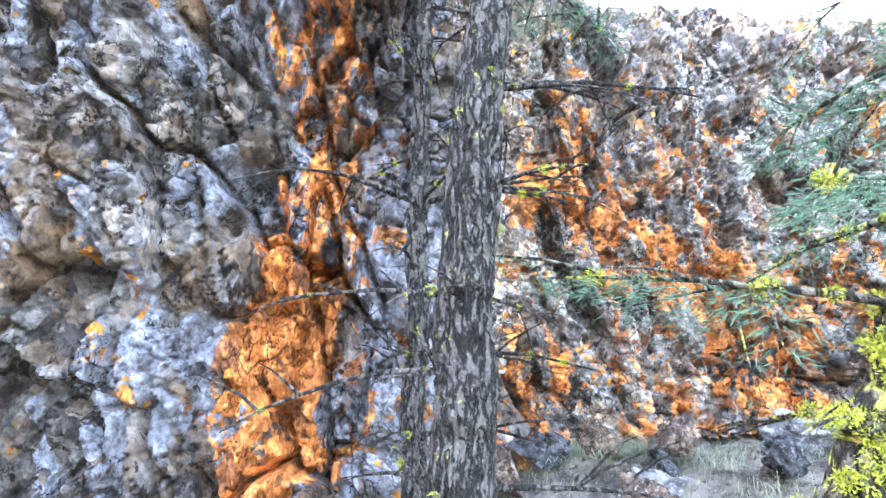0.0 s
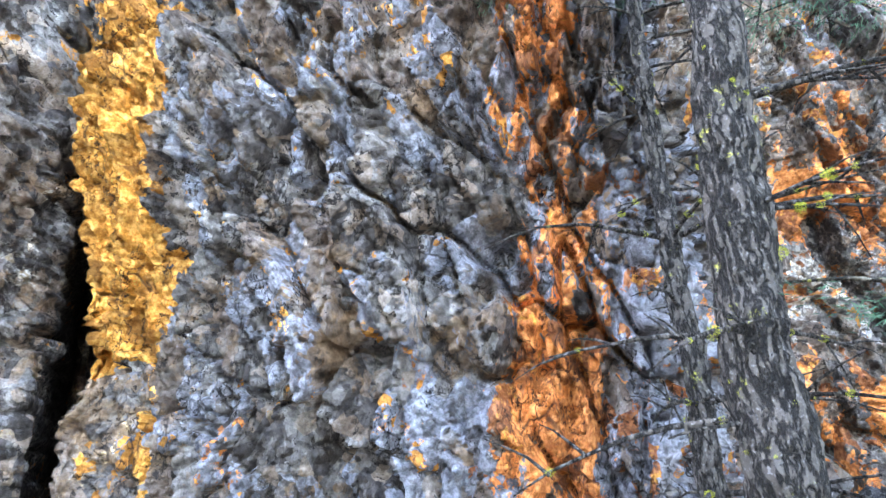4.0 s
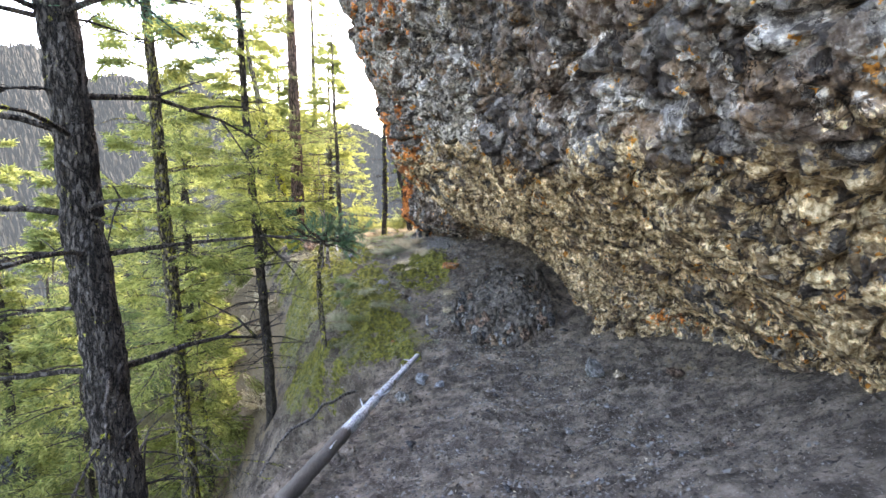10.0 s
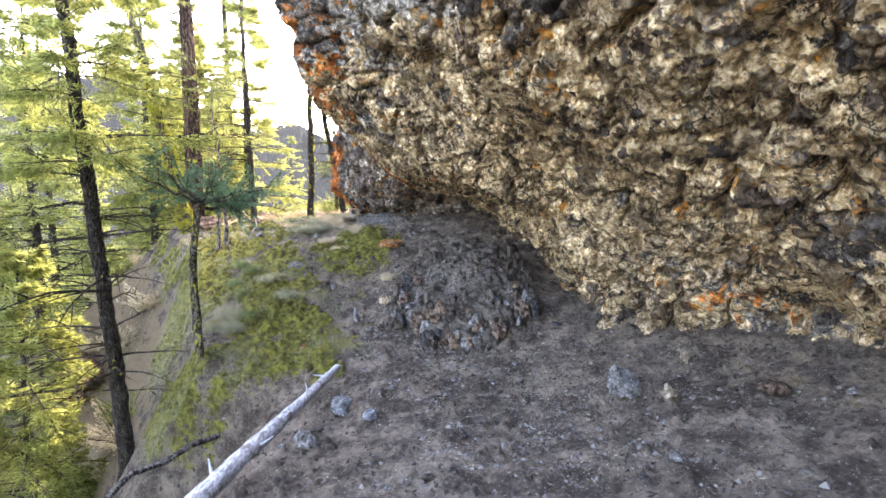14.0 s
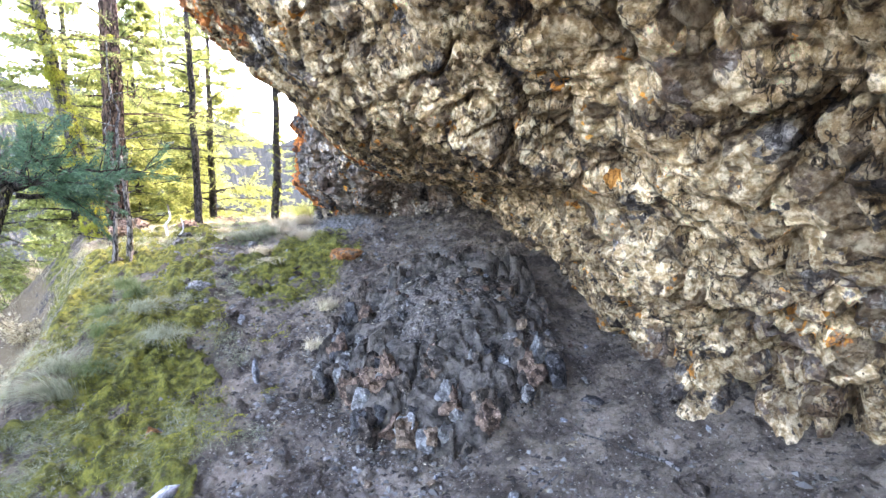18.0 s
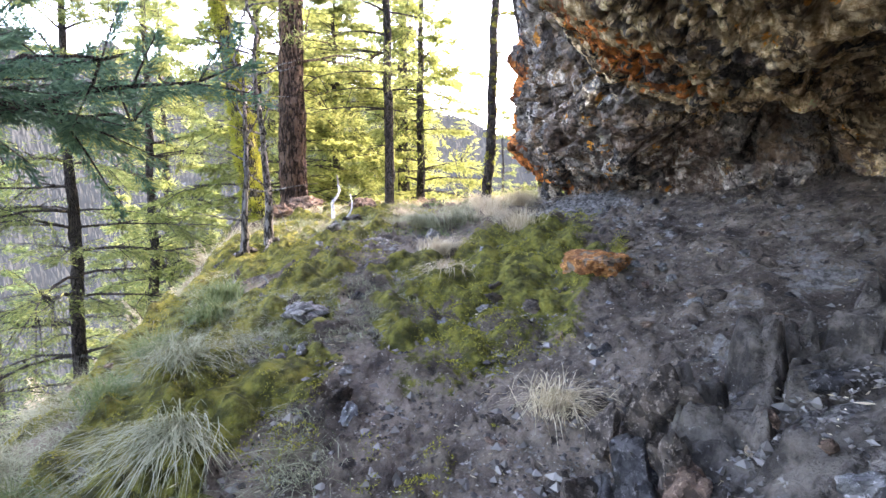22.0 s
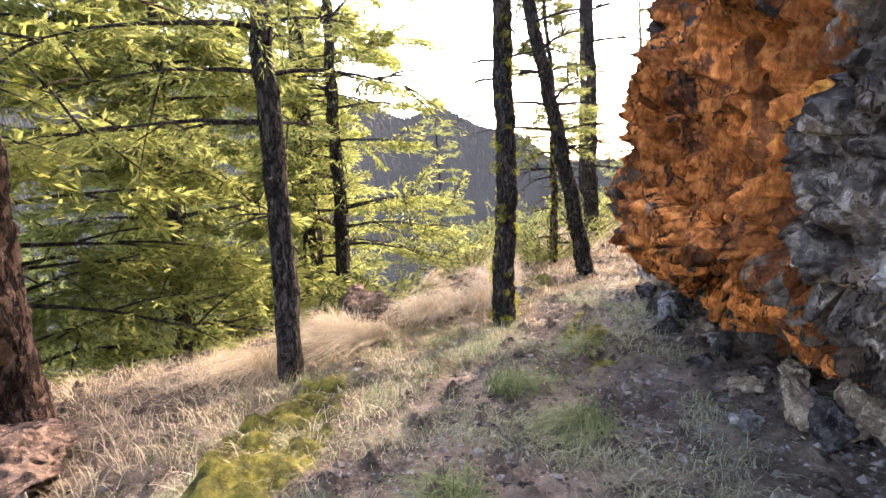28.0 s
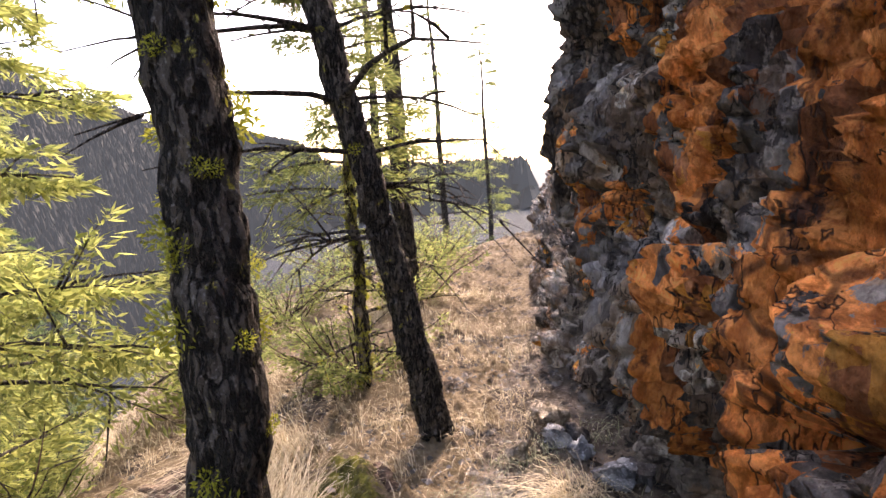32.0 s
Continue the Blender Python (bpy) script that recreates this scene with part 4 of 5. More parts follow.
place_tree(-25.25, -2.84, "fir_tree", "straight dark fir trunk beside the trail", 12, 0.098, plates=0.014, tufts=320, tuft=0.05, slim=0.12, lean=(-0.10, 0.02), bark=BARK, trunk_moss=150, moss_size=1.7, clear=0.6, reach=1.5, dead=0.55, seed=8, moss=0.2)
place_tree(-27.25, -1.9, "fir_tree", "leaning bare fir with dead twigs beside the trail", 9, 0.10, plates=0.014, tufts=320, tuft=0.05, slim=0.12,  lean=(-0.04, -0.20), trunk_moss=30, clear=0.5, reach=1.3, dead=0.9, seed=9, moss=0.2)
place_tree(-30.7, -1.5, "fir_tree", "bent bare fir behind the trail bend", 9, 0.13, lean=(0, 0.02), clear=0.5, reach=1.4, dead=0.9, seed=10)
place_tree(-29.5, -6.2, "fir_tree", "tall dark fir on the slope", 14, 0.19, clear=0.3, reach=2.3, seed=11)
place_tree(-39, -5.5, "fir_tree", "small open-grown conifer on the slope", 6.5, 0.08, clear=0.05, reach=1.2, seed=12, whorls=18)
FINE = dict(tufts=420, tuft=0.045, slim=0.10, needles=NEEDLES_BLUE)
conifer("fir_tree", "scaly grey fir trunk with yellow lichen beside the cliff", (-0.13, 1.88, -0.1), 9, 0.12, plates=0.014,  lean=(0.086, 0.02), clear=0.36, reach=1.2, dead=0.55, seed=13, moss=0.5, moss_size=0.65, trunk_moss=60, whorls=24, **FINE)
conifer("fir_tree", "thin dark fir trunk close behind a larger one", (-0.14, 2.5, 0.1), 7, 0.062, plates=0.010,  lean=(0.0, 0.01), clear=0.6, reach=0.8, dead=0.8, seed=14, moss=0.5, moss_size=0.65, trunk_moss=10, whorls=18, **FINE)
conifer("fir_tree", "leaning trunk shaggy with yellow-green lichen", (0.36, 1.65, 0.1), 7, 0.10, plates=0.014,  lean=(0.55, 0.0), bark=BARK_MOSSY, clear=0.24, reach=1.2, dead=0.5, seed=18, moss=0.6, moss_size=1.5, trunk_moss=420, whorls=22, **FINE)

# more trees near the trail bend
place_tree(-28.3, -2.3, "fir_tree", "slim trunk covered in yellow moss", 4.5, 0.06, bark=BARK_MOSSY, clear=0.4, reach=0.8, dead=0.8, seed=41, trunk_moss=120, moss=0.5)
place_tree(-34.5, -1.3, "fir_tree", "sparse conifer behind the trail bend", 8, 0.10, clear=0.2, reach=1.1, dead=0.9, seed=42)
place_tree(-38.5, 0.8, "fir_tree", "sparse conifer behind the trail bend", 8.5, 0.10, clear=0.2, reach=1.2, dead=0.9, seed=43)
place_tree(-43, 3.4, "fir_tree", "sparse conifer against the sky", 8.5, 0.10, clear=0.2, reach=1.2, dead=0.9, seed=44)
place_tree(-26.2, -6.6, "fir_tree", "yellow-green fir with layered mossy limbs", 8, 0.10, clear=0.06, reach=2.0, seed=45, tufts=420, whorls=38, tuft=0.11, slim=0.22, needles=NEEDLES_FIR, moss=0.3)
place_tree(-24.4, -7.2, "fir_tree", "yellow-green fir with layered mossy limbs", 9, 0.11, clear=0.06, reach=2.1, seed=46, tufts=420, whorls=38, tuft=0.11, slim=0.22, needles=NEEDLES_FIR, moss=0.3)
place_tree(-28.5, -8.0, "fir_tree", "yellow-green fir with layered limbs", 9, 0.11, clear=0.06, reach=2.2, seed=47, tufts=420, whorls=38, tuft=0.11, slim=0.22, needles=NEEDLES_FIR)
place_tree(-19.0, -13.0, "fir_tree", "yellow-green fir below the moss slope", 9, 0.11, clear=0.05, reach=2.0, seed=48, tufts=420, whorls=38, tuft=0.11, slim=0.22, needles=NEEDLES_FIR)
place_tree(-13.5, -13.5, "fir_tree", "yellow-green fir below the log", 9, 0.11, clear=0.05, reach=2.0, seed=49, tufts=280)
place_tree(-21.5, -8.8, "fir_tree", "bushy yellow-green fir below the moss slope", 9, 0.12, clear=0.04, reach=2.5, seed=50, tufts=300, tuft=0.10)
place_tree(-24.2, -10.0, "fir_tree", "bushy yellow-green fir below the moss slope", 10, 0.12, clear=0.04, reach=2.6, seed=51, tufts=300, tuft=0.10)
place_tree(-19.0, -10.0, "fir_tree", "dark green fir below the moss slope", 9, 0.12, clear=0.04, reach=2.4, seed=52, tufts=280, tuft=0.10, needles=NEEDLES)

place_tree(-17.2, -6.6, "fir_tree", "young sunlit fir with bushy limbs below the trail", 6, 0.08, clear=0.04, reach=1.7, seed=55, tufts=380, whorls=30, tuft=0.10, slim=0.22, needles=NEEDLES_FIR)
place_tree(-28.9, -5.5, "fir_tree", "olive-green fir with long mossy limbs beside the trail bend", 10, 0.13, clear=0.05, reach=2.2, seed=53, tufts=420, whorls=40, tuft=0.11, slim=0.22, moss=0.3, needles=NEEDLES_FIR)
place_tree(-31.8, -7.2, "fir_tree", "olive-green fir with layered limbs on the slope", 9, 0.12, clear=0.05, reach=2.1, seed=54, tufts=380, whorls=36, tuft=0.11, slim=0.22, needles=NEEDLES_FIR)
# trees on the slope below the trail
FULL = dict(tufts=130, tuft=0.17, slim=0.22, split=False, dead=0.6)
proto = [conifer("fir_tree", "sunlit yellow-green fir on the valley slope", (-19, -13, on_ground(-19, -13) - 0.3), 14, 0.16, clear=0.06, reach=2.6, whorls=34, seed=30, **FULL)]
proto.append(conifer("fir_tree", "sunlit yellow-green fir on the valley slope", (-27, -12, on_ground(-27, -12) - 0.3), 12, 0.14, clear=0.05, reach=2.3, whorls=32, seed=31, **FULL))
proto.append(conifer("fir_tree", "dark green fir on the valley slope", (-11, -12, on_ground(-11, -12) - 0.3), 15, 0.16, clear=0.08, reach=2.4, whorls=34, seed=32, needles=NEEDLES, **FULL))
rs = random.Random(4)
spots = []
while len(spots) < 44:
    x = rs.uniform(-70, -6)
    y = -14.5 - 40 * rs.random() ** 1.2
    if all((x - a) ** 2 + (y - b) ** 2 > 6 for a, b in spots):
        spots.append((x, y))
spots += [(-15.2, -8.4), (-33.0, -7.5), (-35.5, -9.5), (-31.5, -10.0)]
for x, y in spots:
    src = rs.choice(proto)
    s = rs.uniform(0.75, 1.25)
    src.scale = (s, s, s)
    c = copy_thing(src, pose(x, y, on_ground(x, y) - 0.3, 0, 0, rs.uniform(0, 360)))
    src.scale = (1, 1, 1)


def far_forest():
    """Woods on the far hillside: many small pointed crowns."""
    rng = np.random.default_rng(9)
    n = 42000
    a = rng.uniform(-0.35, 1.15, n)
    d = 95 + 700 * rng.random(n) ** 0.75
    x, y = -20 - d * np.cos(a), -d * np.sin(a)
    z = ground_height(x, y)
    grow = 0.75 + d / 500
    h, r = rng.uniform(5, 9, n) * grow, rng.uniform(2.0, 3.2, n) * grow
    k = 5
    a = np.linspace(0, 2 * np.pi, k, endpoint=False)
    vs, fs = [], []
    for tier, (lo, hi, wide) in enumerate(((0.05, 0.65, 1.0), (0.42, 1.0, 0.62))):
        ring = np.stack([x[:, None] + np.cos(a + tier) * r[:, None] * wide * rng.uniform(0.6, 1.2, (n, k)), y[:, None] + np.sin(a + tier) * r[:, None] * wide * rng.uniform(0.6, 1.2, (n, k)), (z + h * lo)[:, None] + rng.uniform(-0.6, 0.6, (n, k))], -1)
        tip = np.stack([x, y, z + h * hi], -1)[:, None]
        v = np.concatenate([ring, tip], 1).reshape(-1, 3)
        i = np.arange(n)[:, None] * (k + 1)
        j = np.arange(k)[None]
        f = np.stack([i + j, i + (j + 1) % k, i + k + 0 * j], -1).reshape(-1, 3)
        vs.append(v), fs.append(f + tier * n * (k + 1))
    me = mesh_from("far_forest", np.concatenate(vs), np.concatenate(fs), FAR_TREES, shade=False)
    return tagged(new("far_forest", me), "distant conifer forest on the far hillside with a haze glow", "forest", kind="stuff")


FAR_TREES = leaf_material("far_conifers_haze", (0.006, 0.009, 0.009), (0.012, 0.017, 0.016), 0.4)
# weak bluish emission on the crowns stands in for distance haze
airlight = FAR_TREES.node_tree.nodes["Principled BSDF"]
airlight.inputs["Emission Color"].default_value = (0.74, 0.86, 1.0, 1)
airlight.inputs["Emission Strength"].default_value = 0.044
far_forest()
# ---------- loose things ----------


def stone_mesh(size, seed, material, flat=0.7, sharp=0.72):
    """An angular stone: a ball cut by planes and roughened."""
    rng = np.random.default_rng(seed)
    bm = bmesh.new()
    bmesh.ops.create_icosphere(bm, subdivisions=5 if max(size) > 0.25 else 4, radius=1.0)
    v = np.array([w.co[:] for w in bm.verts])
    f = np.array([[w.index for w in g.verts] for g in bm.faces])
    bm.free()
    v = v + unit(v) * (0.18 * fbm(v + seed * 3.1, 0.9, 3, seed))[:, None]
    for a, b in zip(unit(rng.normal(size=(22, 3))), 1 - sharp * (0.30 + 0.70 * rng.random(22))):
        v = v - np.clip(v @ a - b, 0, None)[:, None] * a
    w = v + 0.06 * np.stack([fbm(v + seed, 0.3, 2, q) for q in (1, 2, 3)], 1)
    f1, j1, _ = facets(w + seed, 0.50, seed)
    f2, j2, _ = facets(w + seed, 0.20, seed + 7)
    rough = 0.42 * f1 * np.clip(j1 / 0.12, 0, 1) + 0.35 * f2 * np.clip(j2 / 0.15, 0, 1) + 0.06 * fbm(v + seed * 1.7, 0.2, 4, seed + 5, 0.7) - 0.06
    v = v + unit(v) * rough[:, None]
    v = v * np.asarray(size) * (1, 1, flat)
    me = mesh_from("stone", v, f, material)
    return me


def stone_material(name, a, b, spots=None):
    k = Mat(name, 0.9)
    k.local()
    mid, fine = k.noise(0.12, 6, 0.65), k.noise(0.02, 5, 0.7)
    col = k.mix(k.step(mid, 0.35, 0.65), a, b)
    col = k.mix(k.step(fine, 0.52, 0.66), col, tuple(min(1, 1.6 * c + 0.04) for c in b))
    if spots:
        col = k.mix(k.step(k.noise(0.09, 5), 0.5, 0.6), col, spots)
    h, r = k.chips(0.045, k.shift(0.025, 0.04))
    col = k.mix(k.math("MULTIPLY", k.step(r, 0.60, 0.68), 0.6), col, tuple(0.4 * c for c in a))
    k.bump(h, 0.022, 1.0), k.bump(mid, 0.03, 0.7), k.bump(fine, 0.016, 1.0)
    return k.done(col)


GREY = stone_material("grey_stone", (0.12, 0.115, 0.11), (0.30, 0.29, 0.28))
BLUISH = stone_material("blue_grey_stone", (0.14, 0.145, 0.16), (0.40, 0.41, 0.43))
ORANGE = stone_material("orange_stone", (0.24, 0.095, 0.035), (0.50, 0.23, 0.075), (0.20, 0.155, 0.12))
DARK = stone_material("dark_stone", (0.02, 0.019, 0.02), (0.095, 0.09, 0.09))
BROWN = stone_material("brown_stone", (0.055, 0.036, 0.028), (0.24, 0.16, 0.115))
DARK_BROWN = stone_material("dark_brown_stone", (0.030, 0.024, 0.020), (0.145, 0.115, 0.092))
RUST = stone_material("rusty_brown_stone", (0.09, 0.05, 0.035), (0.36, 0.20, 0.11), (0.16, 0.12, 0.10))
TAN_DARK = stone_material("tan_brown_stone", (0.14, 0.095, 0.065), (0.30, 0.215, 0.15))
TAN = stone_material("tan_stone", (0.22, 0.17, 0.12), (0.44, 0.36, 0.27))


def stone(x, y, size, material, label, seed, flat=0.7, turn=0.0, sink=0.3, name="rock", tip=(0, 0)):
    ob = new(name, stone_mesh(size, seed, material, flat))
    ob.matrix_basis = pose(x, y, on_ground(x, y) + size[2] * flat * (1 - sink) * 0.8, tip[0], tip[1], turn)
    return tagged(ob, label, "rock")


stone(-12.3, 1.80, (0.40, 0.29, 0.34), GREY, "grey lichen-spotted boulder lying on the trail dirt", 1, 0.75)
stone(-11.9, 2.08, (0.17, 0.15, 0.17), TAN, "tan angular rock beside a grey boulder", 2, 0.9, 40)
stone(-12.65, 2.62, (0.13, 0.10, 0.11), TAN, "pale upright rock below the overhang", 3, 1.1)
stone(-11.4, 2.75, (0.22, 0.18, 0.16), BROWN, "brown half-buried rock below the overhang", 4, 0.7, 70, 0.5)
stone(-10.9, 1.6, (0.13, 0.10, 0.09), GREY, "small grey rock on the trail", 5, 0.6)
stone(-10.3, 0.95, (0.16, 0.13, 0.10), GREY, "grey rock half buried in the trail", 6, 0.55, 30, 0.5)
stone(-10.4, -1.1, (0.15, 0.11, 0.11), DARK, "dark rock beside the fallen log", 7, 0.7)
stone(-13.3, -1.05, (0.26, 0.20, 0.22), BLUISH, "blue-grey lichen-covered rock beside the log", 8, 0.7, 20)
stone(-12.9, -0.72, (0.16, 0.13, 0.14), BLUISH, "small blue-grey rock beside the log", 9, 0.8)
stone(-12.6, -1.35, (0.22, 0.17, 0.18), GREY, "grey rock under the fallen log", 10, 0.7, 60)
stone(-15.8, -1.0, (0.10, 0.07, 0.20), BLUISH, "upright blue-grey rock at the moss edge", 11, 1.0, 0)
stone(-15.5, -0.8, (0.13, 0.10, 0.10), GREY, "grey rock at the moss edge", 12, 0.7, 45)
stone(-15.1, -1.42, (0.10, 0.08, 0.10), ORANGE, "small orange rock at the moss edge", 13, 0.9, 10)
stone(-15.25, -1.72, (0.09, 0.07, 0.09), ORANGE, "small orange rock at the moss edge", 14, 0.9, 80)
stone(-14.65, 1.82, (0.24, 0.15, 0.06), DARK, "flat dark slab on the trail dirt", 15, 0.7, 20, 0.3)
stone(-18.55, -0.32, (0.36, 0.26, 0.24), ORANGE, "orange weathered boulder beside the moss", 16, 0.75, 30)
stone(-19.05, -1.3, (0.12, 0.10, 0.10), BLUISH, "pale blue-grey rock on moss", 17, 0.8, 15)
stone(-19.85, -2.0, (0.14, 0.12, 0.11), GREY, "grey rock in dry grass", 18, 0.7, 50)
stone(-20.3, -3.35, (0.20, 0.14, 0.17), GREY, "angular grey rock at the slope edge", 19, 0.9, 10)
stone(-17.75, -2.2, (0.27, 0.20, 0.15), GREY, "grey slab-sided boulder in moss", 20, 0.65, 35)
stone(-17.95, -1.28, (0.12, 0.09, 0.07), BLUISH, "small flat pale rock in moss", 21, 0.6, 10)
stone(-17.0, -1.45, (0.09, 0.07, 0.10), BLUISH, "small pale rock beside the path", 22, 0.9, 0)
stone(-19.6, -3.1, (0.16, 0.12, 0.10), GREY, "grey rock among moss and twigs", 23, 0.7, 70)
stone(-21.75, -3.75, (0.36, 0.26, 0.22), BROWN, "dark brown rock at the shadow's edge", 24, 0.75, 60)
stone(-21.2, -3.55, (0.22, 0.17, 0.12), DARK, "dark flat rock beside a white stick", 25, 0.6, 20)
stone(-22.5, -5.0, (0.62, 0.42, 0.30), BROWN, "crusted reddish-brown boulder at the tree foot", 26, 0.7, 80)
stone(-21.6, -4.9, (0.45, 0.32, 0.25), BROWN, "crusted brown boulder with moss", 27, 0.7, 10)
stone(-26.1, -4.35, (0.62, 0.40, 0.42), BROWN, "dark reddish boulder on the slope edge", 28, 0.8, 30)
stone(-27.3, -3.4, (0.40, 0.26, 0.30), BROWN, "brown pointed rock in dry grass", 29, 0.9, 0)
stone(-26.9, -2.35, (0.20, 0.14, 0.12), BROWN, "brown rock at the tree foot", 30, 0.7, 0)
stone(-26.4, -2.75, (0.22, 0.16, 0.14), GREY, "pale grey rock in dry grass", 31, 0.8, 50)
stone(-26.9, -1.55, (0.13, 0.11, 0.13), TAN, "tan rock at the cliff foot", 32, 0.9, 0)
for i in range(9):
    stone(-23.0 - 0.42 * i, -1.62 + 0.07 * i + 0.1 * math.sin(i * 2.3), (0.14 + 0.05 * math.sin(i), 0.11, 0.12), (GREY, TAN, DARK)[i % 3], "broken rock at the cliff foot", 40 + i, 0.8, i * 47)

# dark knobbly outcrop beside the path


def outcrop():
    k = Mat("dark_outcrop", 0.85)
    mid, fine = k.noise(0.14, 7, 0.65), k.noise(0.03, 5, 0.7)
    col = k.mix(k.step(mid, 0.38, 0.62), (0.030, 0.025, 0.021), (0.15, 0.128, 0.108))
    col = k.mix(k.step(fine, 0.60, 0.70), col, (0.24, 0.225, 0.21))
    col = k.mix(k.step(k.math("ADD", k.attr("tan"), k.math("MULTIPLY", k.math("SUBTRACT", mid, 0.5), 0.5)), 0.5, 0.6), col, (0.34, 0.22, 0.14))
    soil = k.step(k.math("ADD", k.attr("soil"), k.math("MULTIPLY", k.math("SUBTRACT", mid, 0.5), 1.0)), 0.45, 0.6)
    col = k.mix(soil, col, k.mix(k.step(fine, 0.4, 0.62), (0.07, 0.058, 0.05), (0.22, 0.19, 0.165)))
    k.bump(k.chips(0.08, k.shift(0.03, 0.06))[0], 0.03, 0.9), k.bump(mid, 0.05, 0.8), k.bump(fine, 0.02, 1.0)
    m = k.done(col)
    xs, ys = np.arange(-17.9, -14.1, 0.02), np.arange(-0.75, 2.3, 0.02)
    X, Y = np.meshgrid(xs, ys, indexing="ij")
    x, y = X.ravel(), Y.ravel()
    g = ground_height(x, y)
    r = np.sqrt(((x + 16.0) / 1.6) ** 2 + ((y - 0.75) / 1.25) ** 2) + 0.12 * fbm(np.stack([x, y, 0 * x], 1), 0.6, 3, 71)
    p = np.stack([x, y, g], 1)
    warp = p + 0.07 * np.stack([fbm(p, 0.3, 2, s) for s in (72, 73, 74)], 1)
    f1, j1, c = facets(warp * (1, 1, 0.5), 0.32, 75)
    f2, j2, _ = facets(warp * (1, 1, 0.6), 0.14, 76)
    front = smooth(0.25, 0.75, r)
    rim = smooth(1.08, 0.86, r)
    h = -0.05 + 0.75 * f1 * smooth(0, 0.10, j1) * (0.3 + 0.7 * front) + 0.7 * f2 * smooth(0, 0.10, j2) * (0.4 + 0.6 * front) - 0.10 * smooth(0.1, 0, j1) * front
    z = g + 0.03 + h * rim - 0.5 * (1 - rim)
    attrs = [("tan", np.where(c > 0.96, 0.5, 0.0)), ("soil", smooth(0.5, 0.2, r) * 0.8)]
    me = mesh_from("body", np.stack([x, y, z], 1), grid_faces(len(xs), len(ys)), m, attrs)
    rock = tagged(new("rock_outcrop"), "dark knobbly rock outcrop dusted with dirt", "rock")
    part("body", me, rock)
    rng = random.Random(8)
    for i in range(120):
        front = i < 84
        a = radians(rng.uniform(-135, 55) if front else rng.uniform(-180, 180))
        d = rng.uniform(0.62, 1.0) if front else rng.uniform(0.15, 0.75)
        kx, ky = -16.0 + 1.55 * d * math.cos(a), 0.75 + 1.25 * d * math.sin(a)
        s = rng.uniform(0.07, 0.17) if front else rng.uniform(0.05, 0.11)
        tone = rng.choice((DARK, DARK, GREY, BROWN, DARK_BROWN, DARK_BROWN, TAN_DARK))
        knob = stone_mesh((s, s * rng.uniform(0.7, 1), s * (rng.uniform(1.0, 1.7) if front else 0.7)), 200 + i, tone, 1.0)
        at = pose(kx, ky, on_ground(kx, ky) + (0.13 if front else 0.07), rng.uniform(-20, 20), rng.uniform(-20, 20), rng.uniform(0, 360))
        part("knob", knob, rock, at=at)
    return rock


outcrop()


def pebbles():
    """Gravel and small stones strewn over the trail."""
    rng = np.random.default_rng(5)
    v0 = np.array([(1, 0, 0), (0, 1, 0), (-1, 0, 0), (0, -1, 0), (0, 0, 1), (0, 0, -1)], float)
    f0 = np.array([(0, 1, 4), (1, 2, 4), (2, 3, 4), (3, 0, 4), (1, 0, 5), (2, 1, 5), (3, 2, 5), (0, 3, 5)])
    n = 120000
    x = rng.uniform(-29, -3, n)
    y = along(TRAIL_Y, x) + rng.normal(size=n) * 1.15 + 0.4
    x[-9000:] = -21.2 + 0.8 * rng.normal(size=9000)
    y[-9000:] = -0.8 + 0.3 * rng.normal(size=9000) + 0.35 * (x[-9000:] + 21.2)
    z = ground_height(x, y) + 0.05 * fbm(np.stack([x, y, 0 * x], 1), 1.1, 4, 3) + 0.03 * fbm(np.stack([x, y, 0 * x], 1), 0.30, 4, 5)
    s = 0.005 + 0.013 * rng.random(n) ** 2 + 0.022 * (rng.random(n) > 0.95)
    turn = rng.random(n) * 6.28
    sh = v0[None] * (1 + 0.35 * rng.normal(size=(n, len(v0), 1))) * (s[:, None] * np.stack([1 + 0 * s, 0.75 + 0 * s, 0.55 + 0 * s], 1))[:, None]
    c, d = np.cos(turn)[:, None], np.sin(turn)[:, None]
    v = np.stack([sh[..., 0] * c - sh[..., 1] * d + x[:, None], sh[..., 0] * d + sh[..., 1] * c + y[:, None], sh[..., 2] + (z + 0.2 * s)[:, None]], -1)
    f = (np.arange(n)[:, None, None] * len(v0) + f0[None]).reshape(-1, 3)
    k = Mat("gravel", 0.9)
    m = k.done(k.mix(k.island(), (0.045, 0.038, 0.034), (0.27, 0.25, 0.23)))
    return tagged(new("gravel", mesh_from("gravel", v.reshape(-1, 3), f, m, shade=False)), "loose grey gravel on the trail", "gravel", kind="stuff")


pebbles()


def stick(name, label, points, r0, r1, material, category="stick", sides=7):
    v, f = tube(points, np.linspace(r0, r1, len(points)), sides, 3, 0.25)
    return tagged(new(name, mesh_from(name, v, f, material)), label, category)


def curve_line(a, b, sag=0.0, wob=0.03, n=9, seed=0):
    rng = np.random.default_rng(seed)
    t = np.linspace(0, 1, n)[:, None]
    p = np.asarray(a) * (1 - t) + np.asarray(b) * t
    p[:, 2] += sag * np.sin(np.pi * t[:, 0])
    return p + np.cumsum(rng.normal(size=(n, 3)) * wob / n**0.5, 0) * np.sin(np.pi * t)


